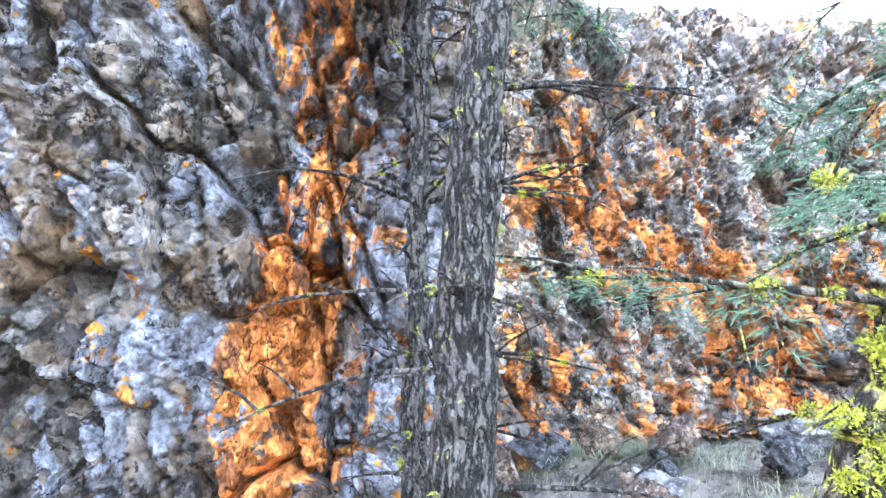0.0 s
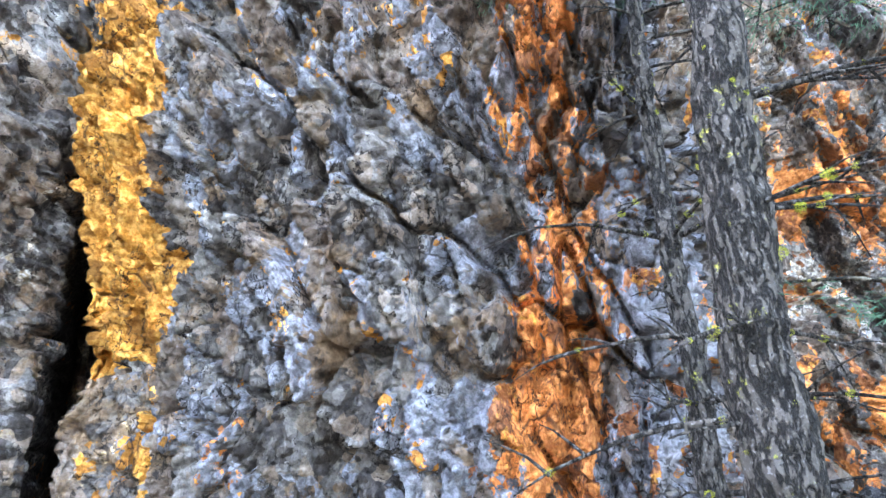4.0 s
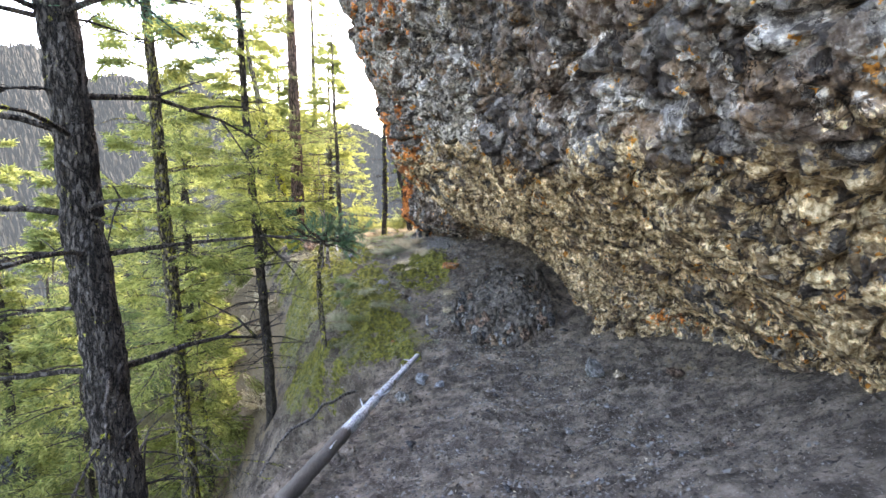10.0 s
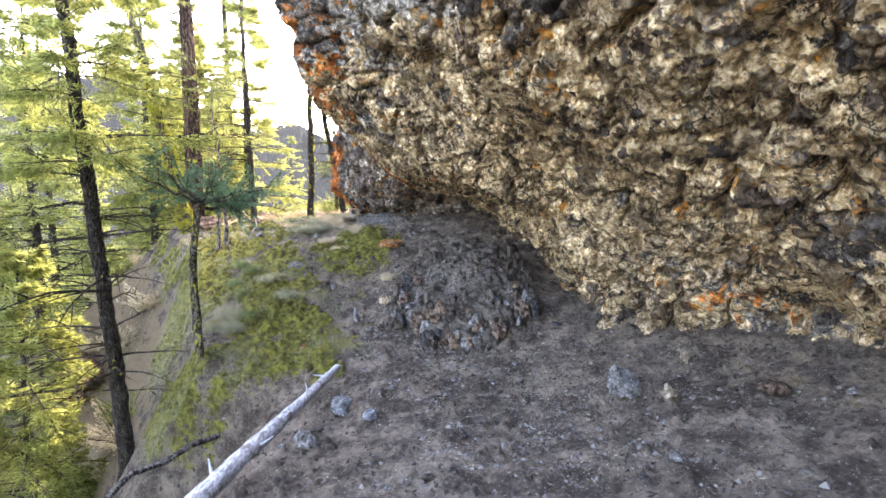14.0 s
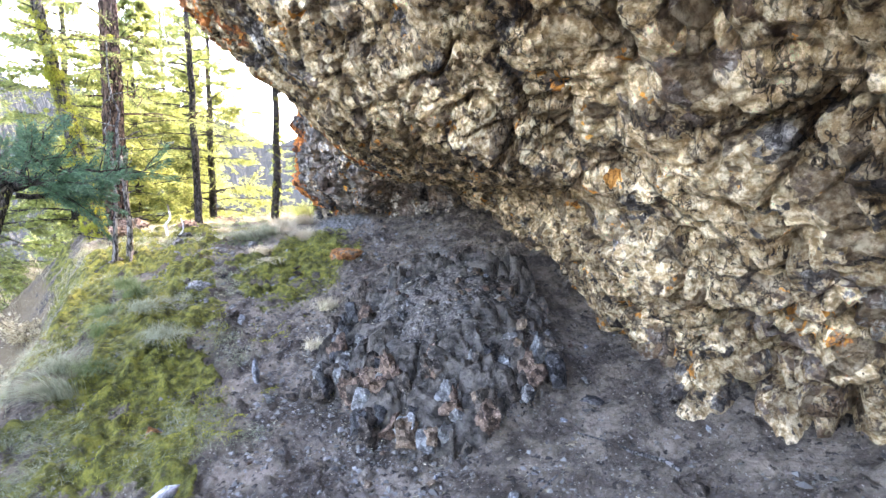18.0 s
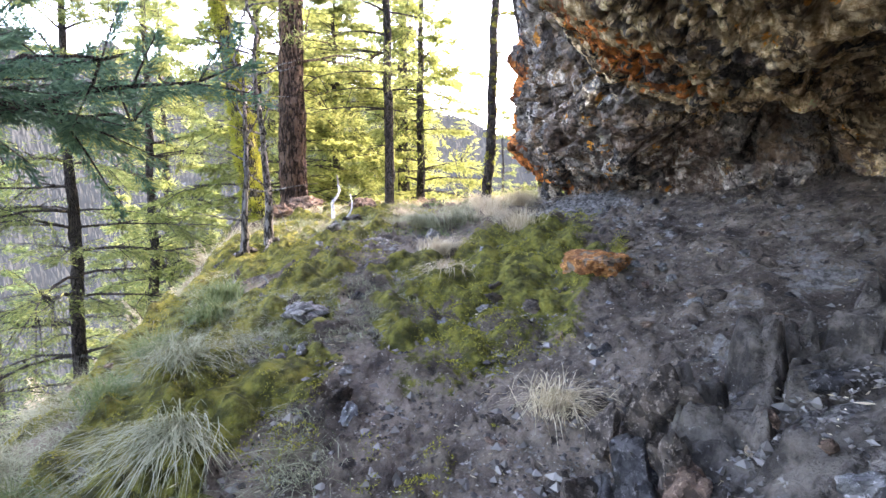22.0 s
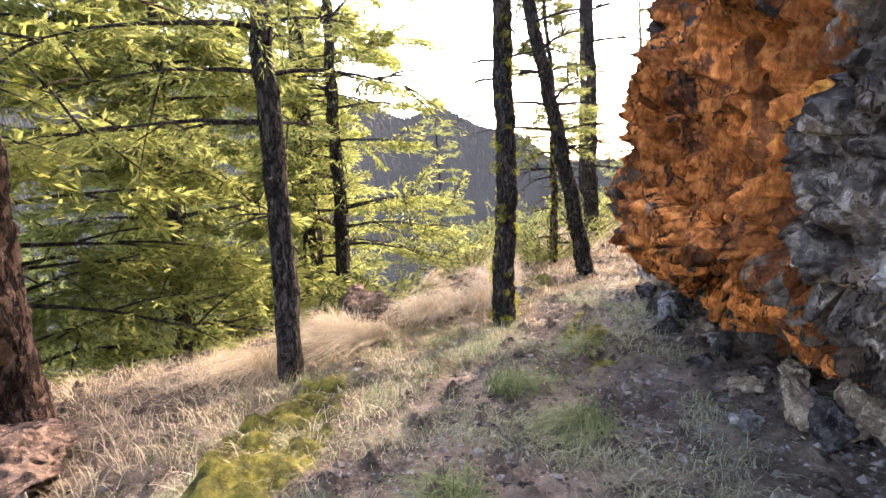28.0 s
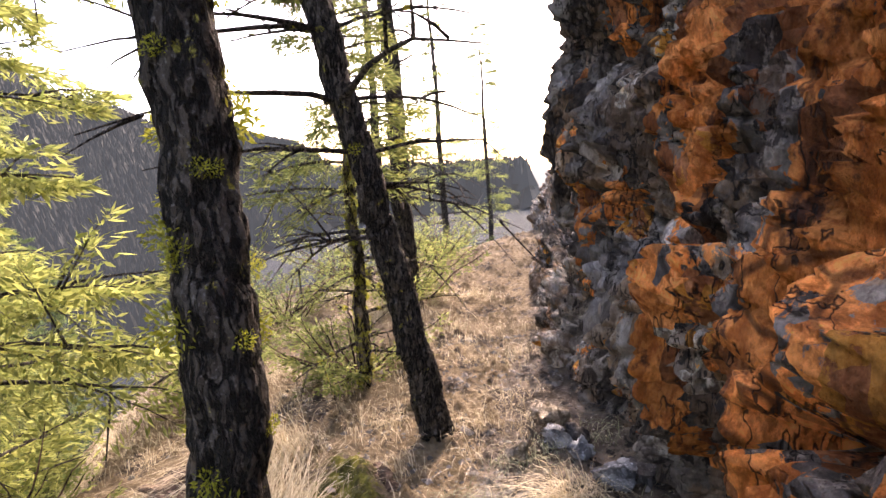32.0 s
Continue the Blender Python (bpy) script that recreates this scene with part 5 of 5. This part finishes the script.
# fallen log
log = tagged(new("fallen_log"), "bleached grey fallen log lying across the slope edge", "log")
la, lb = np.array((-14.3, -1.13, -2.99)), np.array((-7.6, -2.50, -2.74))
v, f = tube(curve_line(la, lb, 0, 0.02, 60, 2), np.concatenate([[0.001], np.linspace(0.045, 0.10, 58), [0.001]]), 18, 5, 0.3)
rot = smooth(-10.9, -10.0, v[:, 0])
part("stem", mesh_from("stem", v, f, DEAD_WOOD, [("rot", rot)]), log)
rl = np.random.default_rng(3)
for i in range(7):
    u = 0.08 + 0.1 * i
    p0 = la * (1 - u) + lb * u
    v, f = tube(branch_line(p0, unit(rl.normal(size=3) + (0, 0, 1.2)), 0.14 + 0.12 * rl.random(), 0.1, rl, 4), np.linspace(0.02, 0.006, 4), 6)
    part("limb_stub", mesh_from("limb_stub", v, f, DEAD_WOOD), log)
stick("branch", "dead grey branch lying beside the log", curve_line((-12.3, -2.1, -3.0), (-9.4, -2.75, -2.9), 0.1, 0.15, 9, 4), 0.03, 0.01, STICK_WOOD)
stick("stick", "white bleached stick standing against a rock", curve_line((-21.35, -3.95, -1.75), (-21.62, -4.02, -1.12), 0.0, 0.1, 8, 5), 0.028, 0.012, DEAD_WOOD)
stick("stick", "white bleached stick among the rocks", curve_line((-21.2, -3.72, -1.75), (-21.38, -3.7, -1.38), 0.0, 0.05, 6, 6), 0.016, 0.008, DEAD_WOOD)
for i, (a, b) in enumerate((((-18.6, -2.9), (-19.9, -3.3)), ((-18.1, -2.75), (-18.9, -3.3)), ((-16.9, -2.9), (-18.6, -3.6)), ((-19.0, -2.6), (-19.5, -2.95)), ((-16.6, -0.7), (-16.3, -1.0)), ((-23.1, -2.9), (-22.7, -2.6)), ((-13.6, 2.0), (-14.3, 1.6)), ((-13.2, 1.0), (-13.9, 1.35)), ((-9.6, 1.1), (-9.0, 1.4)))):
    za, zb = on_ground(*a) + 0.03, on_ground(*b) + 0.03
    stick("stick", "dry grey stick lying on the ground", curve_line((*a, za), (*b, zb), 0.02, 0.05, 7, 10 + i), 0.014, 0.006, STICK_WOOD)


def snag(base, height, lean, r, seed, label):
    rng = np.random.default_rng(seed)
    t = tagged(new("dead_tree"), label, "tree")
    t.matrix_basis = Matrix.Translation(base)
    n = 18
    u = np.linspace(0, 1, n)
    sp = np.stack([lean[0] * height * u, lean[1] * height * u, height * u - 0.2 * (1 - u)], 1)
    sp[:, :2] += np.cumsum(rng.normal(size=(n, 2)) * 0.045, 0) * np.linspace(0, 1, n)[:, None] ** 0.5
    v, f = tube(sp, r * (1 - 0.8 * u) + 0.035 * np.exp(-u * 12), 12, seed, 0.3)
    part("trunk", mesh_from("trunk", v, f, STICK_WOOD), t)
    for _ in range(9):
        i = rng.integers(4, n - 2)
        line = branch_line(sp[i], unit(rng.normal(size=3) * (1, 1, 0.5) + (0, 0, 0.5)), 0.3 + 0.5 * rng.random(), 0.0, rng, 6, 0.2)
        v, f = tube(line, np.linspace(r * 0.3, 0.003, 6), 5)
        part("branch", mesh_from("branch", v, f, STICK_WOOD), t)
    for _ in range(3):
        a = rng.random() * 6.28
        line = branch_line(np.array((0, 0, 0.12)), np.array((math.cos(a), math.sin(a), -0.35)), 0.4, 0.1, rng, 5)
        v, f = tube(line, np.linspace(r * 0.7, 0.015, 5), 7)
        part("root", mesh_from("root", v, f, STICK_WOOD), t)
    return t


snag((-19.75, -4.1, on_ground(-19.75, -4.1)), 2.4, (0.02, 0.0), 0.042, 1, "bleached dead sapling with exposed roots")
snag((-20.05, -4.0, on_ground(-20.05, -4.0)), 3.4, (-0.02, 0.03), 0.045, 2, "grey dead sapling with bare forks")


def bent_sapling():
    rng = np.random.default_rng(21)
    t = tagged(new("fir_sapling"), "bent dark sapling with a flat blue-green crown", "tree")
    base = np.array((-15.25, -3.25, -4.1))
    t.matrix_basis = Matrix.Translation(base)
    knee, low = np.array((-16.3, -3.38, -0.95)) - base, np.zeros(3)
    u = np.linspace(0, 1, 16)[:, None]
    sp = low * (1 - u) + knee * u + np.stack([0.18 * np.sin(u[:, 0] * 3.1), 0.06 * np.sin(u[:, 0] * 6), 0 * u[:, 0]], 1)
    v, f = tube(sp, np.linspace(0.075, 0.045, 16), 14, 2, 0.3)
    part("trunk", mesh_from("trunk", v, f, BARK_MOSSY), t)
    twigs, leaves = [], []
    arms = [((-1.0, 0.6, 0.1), 1.3), ((-1.0, 0.1, 0.25), 1.2), ((-0.5, 0.9, 0.2), 1.1), ((-0.2, -0.8, 0.45), 1.0), ((-0.8, -0.6, 0.35), 1.1), ((-0.4, 0.3, 0.9), 0.6), ((-1.0, 0.3, -0.05), 1.0), ((0.4, -0.7, 0.4), 0.9), ((0.3, 0.8, 0.35), 0.9)]
    for way, size in arms:
        way = unit(np.array(way))
        line = branch_line(knee, way, size, -0.05, rng, 9, 0.25)
        v, f = tube(line, np.linspace(0.03, 0.006, 9), 7, 3, 0.2)
        part("branch", mesh_from("branch", v, f, BARK), t)
        for _ in range(9):
            i = rng.integers(2, 9)
            tw = branch_line(line[i], unit(way * 0.6 + rng.normal(size=3) * 0.7 + (0, 0, 0.35)), 0.35 + 0.35 * rng.random(), 0.1, rng, 5)
            twigs.append(tube(tw, np.linspace(0.008, 0.002, 5), 4))
            leaves.append(spray(tw, rng, 0.06, 260, 0.055, start=0.1, slim=0.16))
        leaves.append(spray(line, rng, 0.09, 260, 0.055, start=0.45, slim=0.16))
    tagged(part("twigwork", mesh_from("twigwork", *join(twigs), BARK), t), kind="stuff")
    tagged(part("needles", mesh_from("needles", *join(leaves), NEEDLES_BLUE, shade=False), t), kind="stuff")


bent_sapling()

# ---------- grass ----------


def strands(x, y, z, length, rise, rng, bias=(0.0, 0.0), thick=0.0020):
    """Arched grass strands that fall over outward: one per root."""
    n = len(x)
    a = rng.random(n) * 6.28
    dx, dy = np.cos(a) + bias[0], np.sin(a) + bias[1]
    out = length * (0.35 + 0.75 * rng.random(n))
    up = rise * (0.5 + 0.8 * rng.random(n))
    fall = 0.9 * rng.random(n)
    side = np.stack([-dy, dx, 0 * a], 1)
    side = side / (np.linalg.norm(side, axis=1, keepdims=True) + 1e-9) * (thick * (0.7 + 0.6 * rng.random(n)))[:, None]
    pts = []
    for s, w in ((0, 1.0), (0.35, 0.95), (0.7, 0.7), (1.0, 0.15)):
        c = np.stack([x + dx * out * s**1.4, y + dy * out * s**1.4, z + up * (1 - (1 - s) ** 2) - fall * up * s**2.2], 1)
        pts += [c - side * w, c + side * w]
    v = np.stack(pts, 1).reshape(-1, 3)
    i = np.arange(n)[:, None] * 8
    f = np.concatenate([i + [[k, k + 1, k + 3, k + 2]] for k in (0, 2, 4)])
    return v, f


def tuft_blades(x, y, z, count, height, spread, rng):
    w = rng.normal(size=2) * 0.5 + (0.3, -0.2)
    r = 0.035 + 0.12 * height
    return strands(x + rng.normal(size=count) * r, y + rng.normal(size=count) * r, np.full(count, z), height * 1.15, height * 0.62, rng, w)


rg = np.random.default_rng(12)
for x, y, h, n, m, lab in ((-21.9, -2.05, 0.34, 380, GRASS_DRY, "dry pale bunch grass beside the trail"), (-19.95, -1.15, 0.40, 300, GRASS_DRY, "dry pale bunch grass at the cliff foot"), (-19.2, -1.75, 0.24, 320, GRASS_DRY, "matted dry grass on the moss"), (-18.8, -1.5, 0.2, 280, GRASS_DRY, "matted dry grass on the moss"), (-17.2, -0.5, 0.24, 200, GRASS_DRY, "dry straw tuft beside an orange boulder"), (-16.45, -0.55, 0.2, 160, GRASS_DRY, "dry straw tuft beside the outcrop"), (-17.0, -2.95, 0.26, 320, GRASS_GREEN, "grey-green grass tuft on the moss slope"), (-16.3, -2.7, 0.24, 320, GRASS_GREEN, "grey-green grass tuft on the moss slope"), (-17.6, -3.2, 0.26, 300, GRASS_GREEN, "grey-green grass tuft on the moss slope"), (-26.05, -3.05, 0.5, 420, GRASS_DRY, "sunlit dry bunch grass"), (-25.8, -3.5, 0.42, 420, GRASS_DRY, "sunlit dry bunch grass"), (-25.0, -3.9, 0.4, 420, GRASS_DRY, "sunlit dry bunch grass"), (-26.6, -2.9, 0.45, 420, GRASS_DRY, "sunlit dry bunch grass"), (-27.6, -2.9, 0.5, 380, GRASS_DRY, "sunlit dry bunch grass"), (-24.3, -4.6, 0.36, 380, GRASS_DRY, "sunlit dry bunch grass"), (-25.4, -4.4, 0.4, 380, GRASS_DRY, "sunlit dry bunch grass"), (-26.4, -1.45, 0.3, 200, GRASS_DRY, "dry straw at the cliff foot"), (-23.2, -2.3, 0.22, 280, GRASS_GREEN, "grey-green grass tuft on the trail"), (-23.6, -2.75, 0.2, 280, GRASS_GREEN, "grey-green grass tuft on the trail"), (-22.4, -2.9, 0.2, 260, GRASS_GREEN, "grey-green grass tuft on the trail"), (-21.3, -2.9, 0.2, 260, GRASS_DRY, "dry pale bunch grass beside the trail"), (-24.4, -2.2, 0.2, 260, GRASS_GREEN, "grey-green grass tuft on the trail"), (-20.9, -1.7, 0.3, 280, GRASS_DRY, "dry pale bunch grass beside the trail")):
    v, f = tuft_blades(0, 0, -0.02, int(n * 1.5), h, h, rg)
    ob = new("grass_tuft", mesh_from("grass_tuft", v, f, m, shade=False))
    ob.matrix_basis = pose(x, y, on_ground(x, y) + 0.02)
    tagged(ob, lab, "grass", "grass tufts", "stuff")


def rough_ground(x, y):
    p = np.stack([x, y, 0 * x], 1)
    return ground_height(x, y) + 0.05 * fbm(p, 1.1, 4, 3) + 0.03 * fbm(p, 0.30, 4, 5)


def meadow(label, material, n, box, length, rise, seed, mask, bias=(0, 0), patch=0.0, thick=0.0014):
    rng = np.random.default_rng(seed)
    x, y = rng.uniform(box[0], box[1], n), rng.uniform(box[2], box[3], n)
    keep = rng.random(n) < mask(x, y)
    x, y = x[keep], y[keep]
    keep = fbm(np.stack([x, y, 0 * x], 1), 0.5, 3, seed + 60) > patch
    x, y = x[keep], y[keep]
    clump = rng.integers(0, max(1, len(x) // 12), len(x))
    x, y = x[clump] + 0.06 * rng.normal(size=len(x)), y[clump] + 0.06 * rng.normal(size=len(x))
    ob = new("grass", mesh_from("grass", *strands(x, y, rough_ground(x, y), length, rise, rng, bias, thick), material, shade=False))
    return tagged(ob, label, "grass", kind="stuff")


meadow("short grey-green grass on the shaded trail", GRASS_GREY, 80000, (-27.0, -20.5, -4.9, -0.9), 0.13, 0.08, 1, lambda x, y: 1.0 * (y < along(TRAIL_Y, x) + 1.0) * (y > -1.9 - 0.535 * (x + 27.06)) * (y > along(EDGE_Y, x)), (0.3, 0.2), -0.1)
meadow("matted grey-green grass on the moss slope", GRASS_GREY, 90000, (-21.5, -14.8, -5.2, -0.7), 0.16, 0.06, 4, lambda x, y: 1.0 * (y < along(TRAIL_Y, x) - 0.2 + 0.5 * (x < -17.5)) * (y > along(EDGE_Y, x) - 0.8), (0.5, -0.4), 0.05)
meadow("fresh green grass blades on the shaded trail", GRASS_GREEN, 16000, (-26, -20, -4.5, -1.2), 0.12, 0.09, 5, lambda x, y: 1.0 * (y < along(TRAIL_Y, x) + 0.7) * (y > along(EDGE_Y, x)), (0, 0), 0.1)
meadow("dry straw on the sunlit slope", GRASS_DRY, 70000, (-33, -20, -7.5, -0.6), 0.18, 0.11, 2, lambda x, y: 0.9 * (y < along(TRAIL_Y, x) + 0.6 - 0.3 * (x + 22)) * (y > along(EDGE_Y, x) - 1.5) * (y < -1.45 - 0.535 * (x + 27.06)), (0.2, -0.3), -0.15)


def moss_lumps(p):
    m1, m2, mr = cells(p, 0.20, 8)
    return 0.06 * np.abs(fbm(p, 0.30, 4, 5)) + 0.05 * fbm(p, 1.1, 4, 3) + 0.17 * (0.5 - m1) + 0.06 * mr


def moss_fuzz():
    rng = np.random.default_rng(31)
    n = 260000
    x, y = rng.uniform(-21.5, -14.8, n), rng.uniform(-4.7, -0.2, n)
    p = np.stack([x, y, 0 * x], 1)
    keep = (vnoise(p, 0.11, 83) > -0.45) & (y < along(TRAIL_Y, x) - 0.4 + 1.5 * fbm(p, 0.7, 4, 78)) & (y > along(EDGE_Y, x) - 0.4) & (fbm(p, 1.1, 4, 3) + 0.3 * fbm(p, 0.25, 3, 77) > -0.22)
    keep |= (mound(x, y + 0.6 * fbm(p, 0.7, 4, 79), -18.9, -1.05, 1.7, 0.75, 1.0) > 0.45)
    x, y = x[keep], y[keep]
    p = np.stack([x, y, 0 * x], 1)
    z = rough_ground(x, y) + np.clip(moss_lumps(p), -0.02, 1)
    v, f = blades(np.stack([x, y, z], 1), unit(rng.normal(size=(len(x), 3)) * (1, 1, 0.4) + (0, 0, 0.7)), 0.009 + 0.012 * rng.random(len(x)), np.full(len(x), 0.005), rng)
    return tagged(new("moss", mesh_from("moss", v, f, MOSS_GREEN, shade=False)), "olive-green cushion moss on the slope", "moss", kind="stuff")


MOSS_GREEN = leaf_material("cushion_moss", (0.075, 0.08, 0.014), (0.44, 0.41, 0.065), 0.3)
moss_fuzz()


def bush(x, y, size, material, label, seed):
    rng = np.random.default_rng(seed)
    t = tagged(new("shrub"), label, "shrub")
    t.matrix_basis = Matrix.Translation((x, y, on_ground(x, y) - 0.05))
    twigs, leaves = [], []
    for _ in range(26):
        a = rng.random() * 6.28
        line = branch_line(np.zeros(3), unit(np.array((math.cos(a), math.sin(a), 0.5 + rng.random()))), size * (0.6 + 0.5 * rng.random()), 0.1, rng, 7, 0.2)
        twigs.append(tube(line, np.linspace(0.012, 0.003, 7), 5))
        leaves.append(spray(line, rng, 0.12 * size + 0.06, 150, 0.05, slim=0.3, start=0.2))
    tagged(part("stem", mesh_from("stem", *join(twigs), BARK_BROWN), t), kind="stuff")
    tagged(part("leaves", mesh_from("leaves", *join(leaves), material, shade=False), t), kind="stuff")
    return t


bush(-28.6, -2.35, 0.9, NEEDLES_SUN, "olive sunlit shrub beside the trail", 1)
bush(-30.5, -1.6, 1.1, NEEDLES_SUN, "olive sunlit shrub at the trail bend", 2)
bush(-29.6, -3.6, 1.0, NEEDLES_SUN, "yellow-green shrub on the slope", 3)
bush(-33.0, -0.6, 1.3, NEEDLES_SUN, "yellow-green shrub at the trail bend", 4)
bush(-31.5, -3.0, 1.2, NEEDLES_SUN, "olive shrub behind the trail", 6)
bush(-34.0, -2.2, 1.5, NEEDLES_SUN, "yellow-green shrub behind the trail", 7)
bush(-36.5, 0.3, 1.5, NEEDLES, "green shrub behind the trail bend", 8)
bush(-35.0, -4.0, 1.4, NEEDLES, "green shrub on the slope", 9)
bush(-27.6, -4.6, 0.9, NEEDLES_SUN, "yellow-green shrub on the slope", 5)

# low growth on the slope below the trail
slope_plants = [bush(-14.2, -3.6, 0.6, NEEDLES, "green shrub on the slope below the log", 11), bush(-17.5, -5.2, 0.7, NEEDLES_SUN, "yellow-green shrub on the slope", 12), bush(-20.5, -6.0, 0.7, GRASS_DRY, "dry brown brush on the slope", 13)]
rb = random.Random(6)
for _ in range(70):
    x = rb.uniform(-30, -6)
    y = float(along(EDGE_Y, x)) - rb.uniform(0.7, 7)
    src = rb.choice(slope_plants)
    k = rb.uniform(0.6, 1.5)
    src.scale = (k, k, k)
    copy_thing(src, pose(x, y, on_ground(x, y) - 0.05, 0, 0, rb.uniform(0, 360)))
    src.scale = (1, 1, 1)

# the ledge at the start of the walk
for x, y, h, n in ((1.15, 4.55, 0.34, 500), (1.55, 4.8, 0.3, 420), (0.95, 4.75, 0.26, 300)):
    v, f = tuft_blades(0, 0, -0.02, n, h, h, rg)
    ob = new("grass_tuft", mesh_from("grass_tuft", v, f, GRASS_GREY, shade=False))
    ob.matrix_basis = pose(x, y, on_ground(x, y) + 0.02)
    tagged(ob, "pale grey-green bunch grass on the rock ledge", "grass", "grass tufts", "stuff")
stone(0.75, 4.35, (0.34, 0.28, 0.30), DARK, "dark rock hump under the grassy ledge", 60, 0.9, 20)
stone(1.7, 4.4, (0.45, 0.32, 0.30), BROWN, "brown rock under the grassy ledge", 61, 0.9, 70)
stone(2.8, 4.7, (0.60, 0.40, 0.35), GREY, "grey rock on the ledge below the orange wall", 62, 0.8, 10)
stone(-28.55, -0.2, (0.75, 0.6, 0.8), RUST, "rusty brown rock shoulder beside the trail bend", 63, 0.9, 30, 0.75)

rl = random.Random(15)
for i in range(20):
    x, y = rl.uniform(0.25, 4.2), rl.uniform(3.5, 4.5)
    r = rl.uniform(0.14, 0.32)
    stone(x, y, (r, r * 0.8, r), rl.choice((DARK, BROWN, GREY, ORANGE)), "rough rock on the ledge below the orange wall", 80 + i, 0.9, rl.uniform(0, 360))

meadow("pale grey-green grass on the rock ledge", GRASS_GREY, 9000, (0.1, 5.0, 3.4, 5.3), 0.2, 0.13, 7, lambda x, y: 1.0 + 0 * x, (0.3, -0.3), -0.1)

for x, y, h, n, m, lab in ((-21.2, -1.75, 0.36, 420, GRASS_DRY, "long pale dry grass swept over the trail side"), (-21.6, -1.5, 0.34, 420, GRASS_DRY, "long pale dry grass swept over the trail side"), (-20.7, -1.95, 0.3, 420, GRASS_GREY, "long grey-green grass swept over the moss"), (-20.3, -2.2, 0.3, 420, GRASS_GREY, "long grey-green grass swept over the moss"), (-16.7, -2.2, 0.3, 420, GRASS_GREY, "pale grass tuft falling over the moss"), (-17.2, -2.6, 0.3, 420, GRASS_GREY, "pale grass tuft falling over the moss"), (-16.4, -3.1, 0.34, 420, GRASS_GREY, "pale grass tuft falling over the slope edge"), (-15.9, -2.8, 0.34, 420, GRASS_GREY, "pale grass tuft falling over the slope edge"), (-18.4, -3.3, 0.3, 420, GRASS_GREEN, "fresh green grass tuft at the slope edge"), (-17.9, -3.0, 0.28, 420, GRASS_GREEN, "fresh green grass tuft at the slope edge")):
    v, f = tuft_blades(0, 0, -0.02, n, h, h, rg)
    ob = new("grass_tuft", mesh_from("grass_tuft", v, f, m, shade=False))
    ob.matrix_basis = pose(x, y, on_ground(x, y) + 0.06)
    tagged(ob, lab, "grass", "grass tufts", "stuff")

# pale and dark broken blocks in the undercut below the orange buttress
ru = random.Random(23)
for i in range(22):
    x = ru.uniform(-27.2, -22.6)
    y = float(np.interp(x, CLIFF_X[_o], FOOT_Y[_o])) - ru.uniform(0.05, 0.35)
    r = ru.uniform(0.09, 0.20)
    tone, word = ru.choice(((TAN, "pale tan"), (BLUISH, "whitish grey"), (DARK, "dark grey"), (DARK, "dark grey")))
    stone(x, y, (r, r * 0.8, r), tone, word + " broken block under the orange buttress", 300 + i, 0.95, ru.uniform(0, 360))


def trail_debris():
    """Wood chips, needles and straw bits lying on the trail."""
    rng = np.random.default_rng(91)
    n = 9000
    x = rng.uniform(-27, -5, n)
    y = along(TRAIL_Y, x) + rng.normal(size=n) * 1.1 + 0.5
    a = rng.random(n) * 6.28
    ways = unit(np.stack([np.cos(a), np.sin(a), 0.15 * rng.normal(size=n)], 1))
    v, f = blades(np.stack([x, y, rough_ground(x, y) + 0.012], 1), ways, 0.012 + 0.05 * rng.random(n) ** 3, 0.003 + 0.006 * rng.random(n), rng)
    return tagged(new("trail_debris", mesh_from("trail_debris", v, f, GRASS_DRY, shade=False)), "straw bits and wood chips scattered on the trail", "debris", kind="stuff")


trail_debris()
stone(-20.5, -7.6, (1.6, 0.9, 1.1), RUST, "rust-red rock bank on the slope below", 90, 0.9, 30)

# small rocks and clods strewn along the trail
rc = random.Random(44)
clods = [(stone_mesh((r, r * 0.75, r * 0.8), 400 + i, tone, 0.7), word) for i, (r, tone, word) in enumerate(((0.05, DARK, "dark"), (0.07, GREY, "grey"), (0.045, BROWN, "brown"), (0.06, TAN_DARK, "tan"), (0.09, DARK, "dark"), (0.04, BLUISH, "blue-grey"), (0.035, BROWN, "brown"), (0.03, TAN, "pale tan"), (0.065, BROWN, "brown"), (0.05, GREY, "grey"), (0.12, DARK_BROWN, "dark brown"), (0.10, GREY, "grey")))]
spread = [(rc.uniform(-16, -8), rc.gauss(0.9, 1.3)) for _ in range(105)] + [(rc.uniform(-9, -4), rc.gauss(0.3, 1.0)) for _ in range(20)] + [(rc.uniform(-20.5, -16.8), rc.gauss(-0.4, 0.7)) for _ in range(70)] + [(rc.uniform(-19.5, -14.5), rc.gauss(0.9, 0.8)) for _ in range(62)] + [(rc.uniform(-20.5, -17), rc.gauss(-2.2, 0.7)) for _ in range(16)] + [(rc.uniform(-27, -21), rc.gauss(-1.9, 0.5)) for _ in range(20)]
for x, y in spread:
    me, word = rc.choice(clods)
    ob = new("small_rock", me)
    ob.matrix_basis = pose(x, y, on_ground(x, y) + 0.022, rc.uniform(-20, 20), rc.uniform(-20, 20), rc.uniform(0, 360))
    tagged(ob, "small " + word + " rock lying on the trail dirt", "rock", "small rocks on the trail")
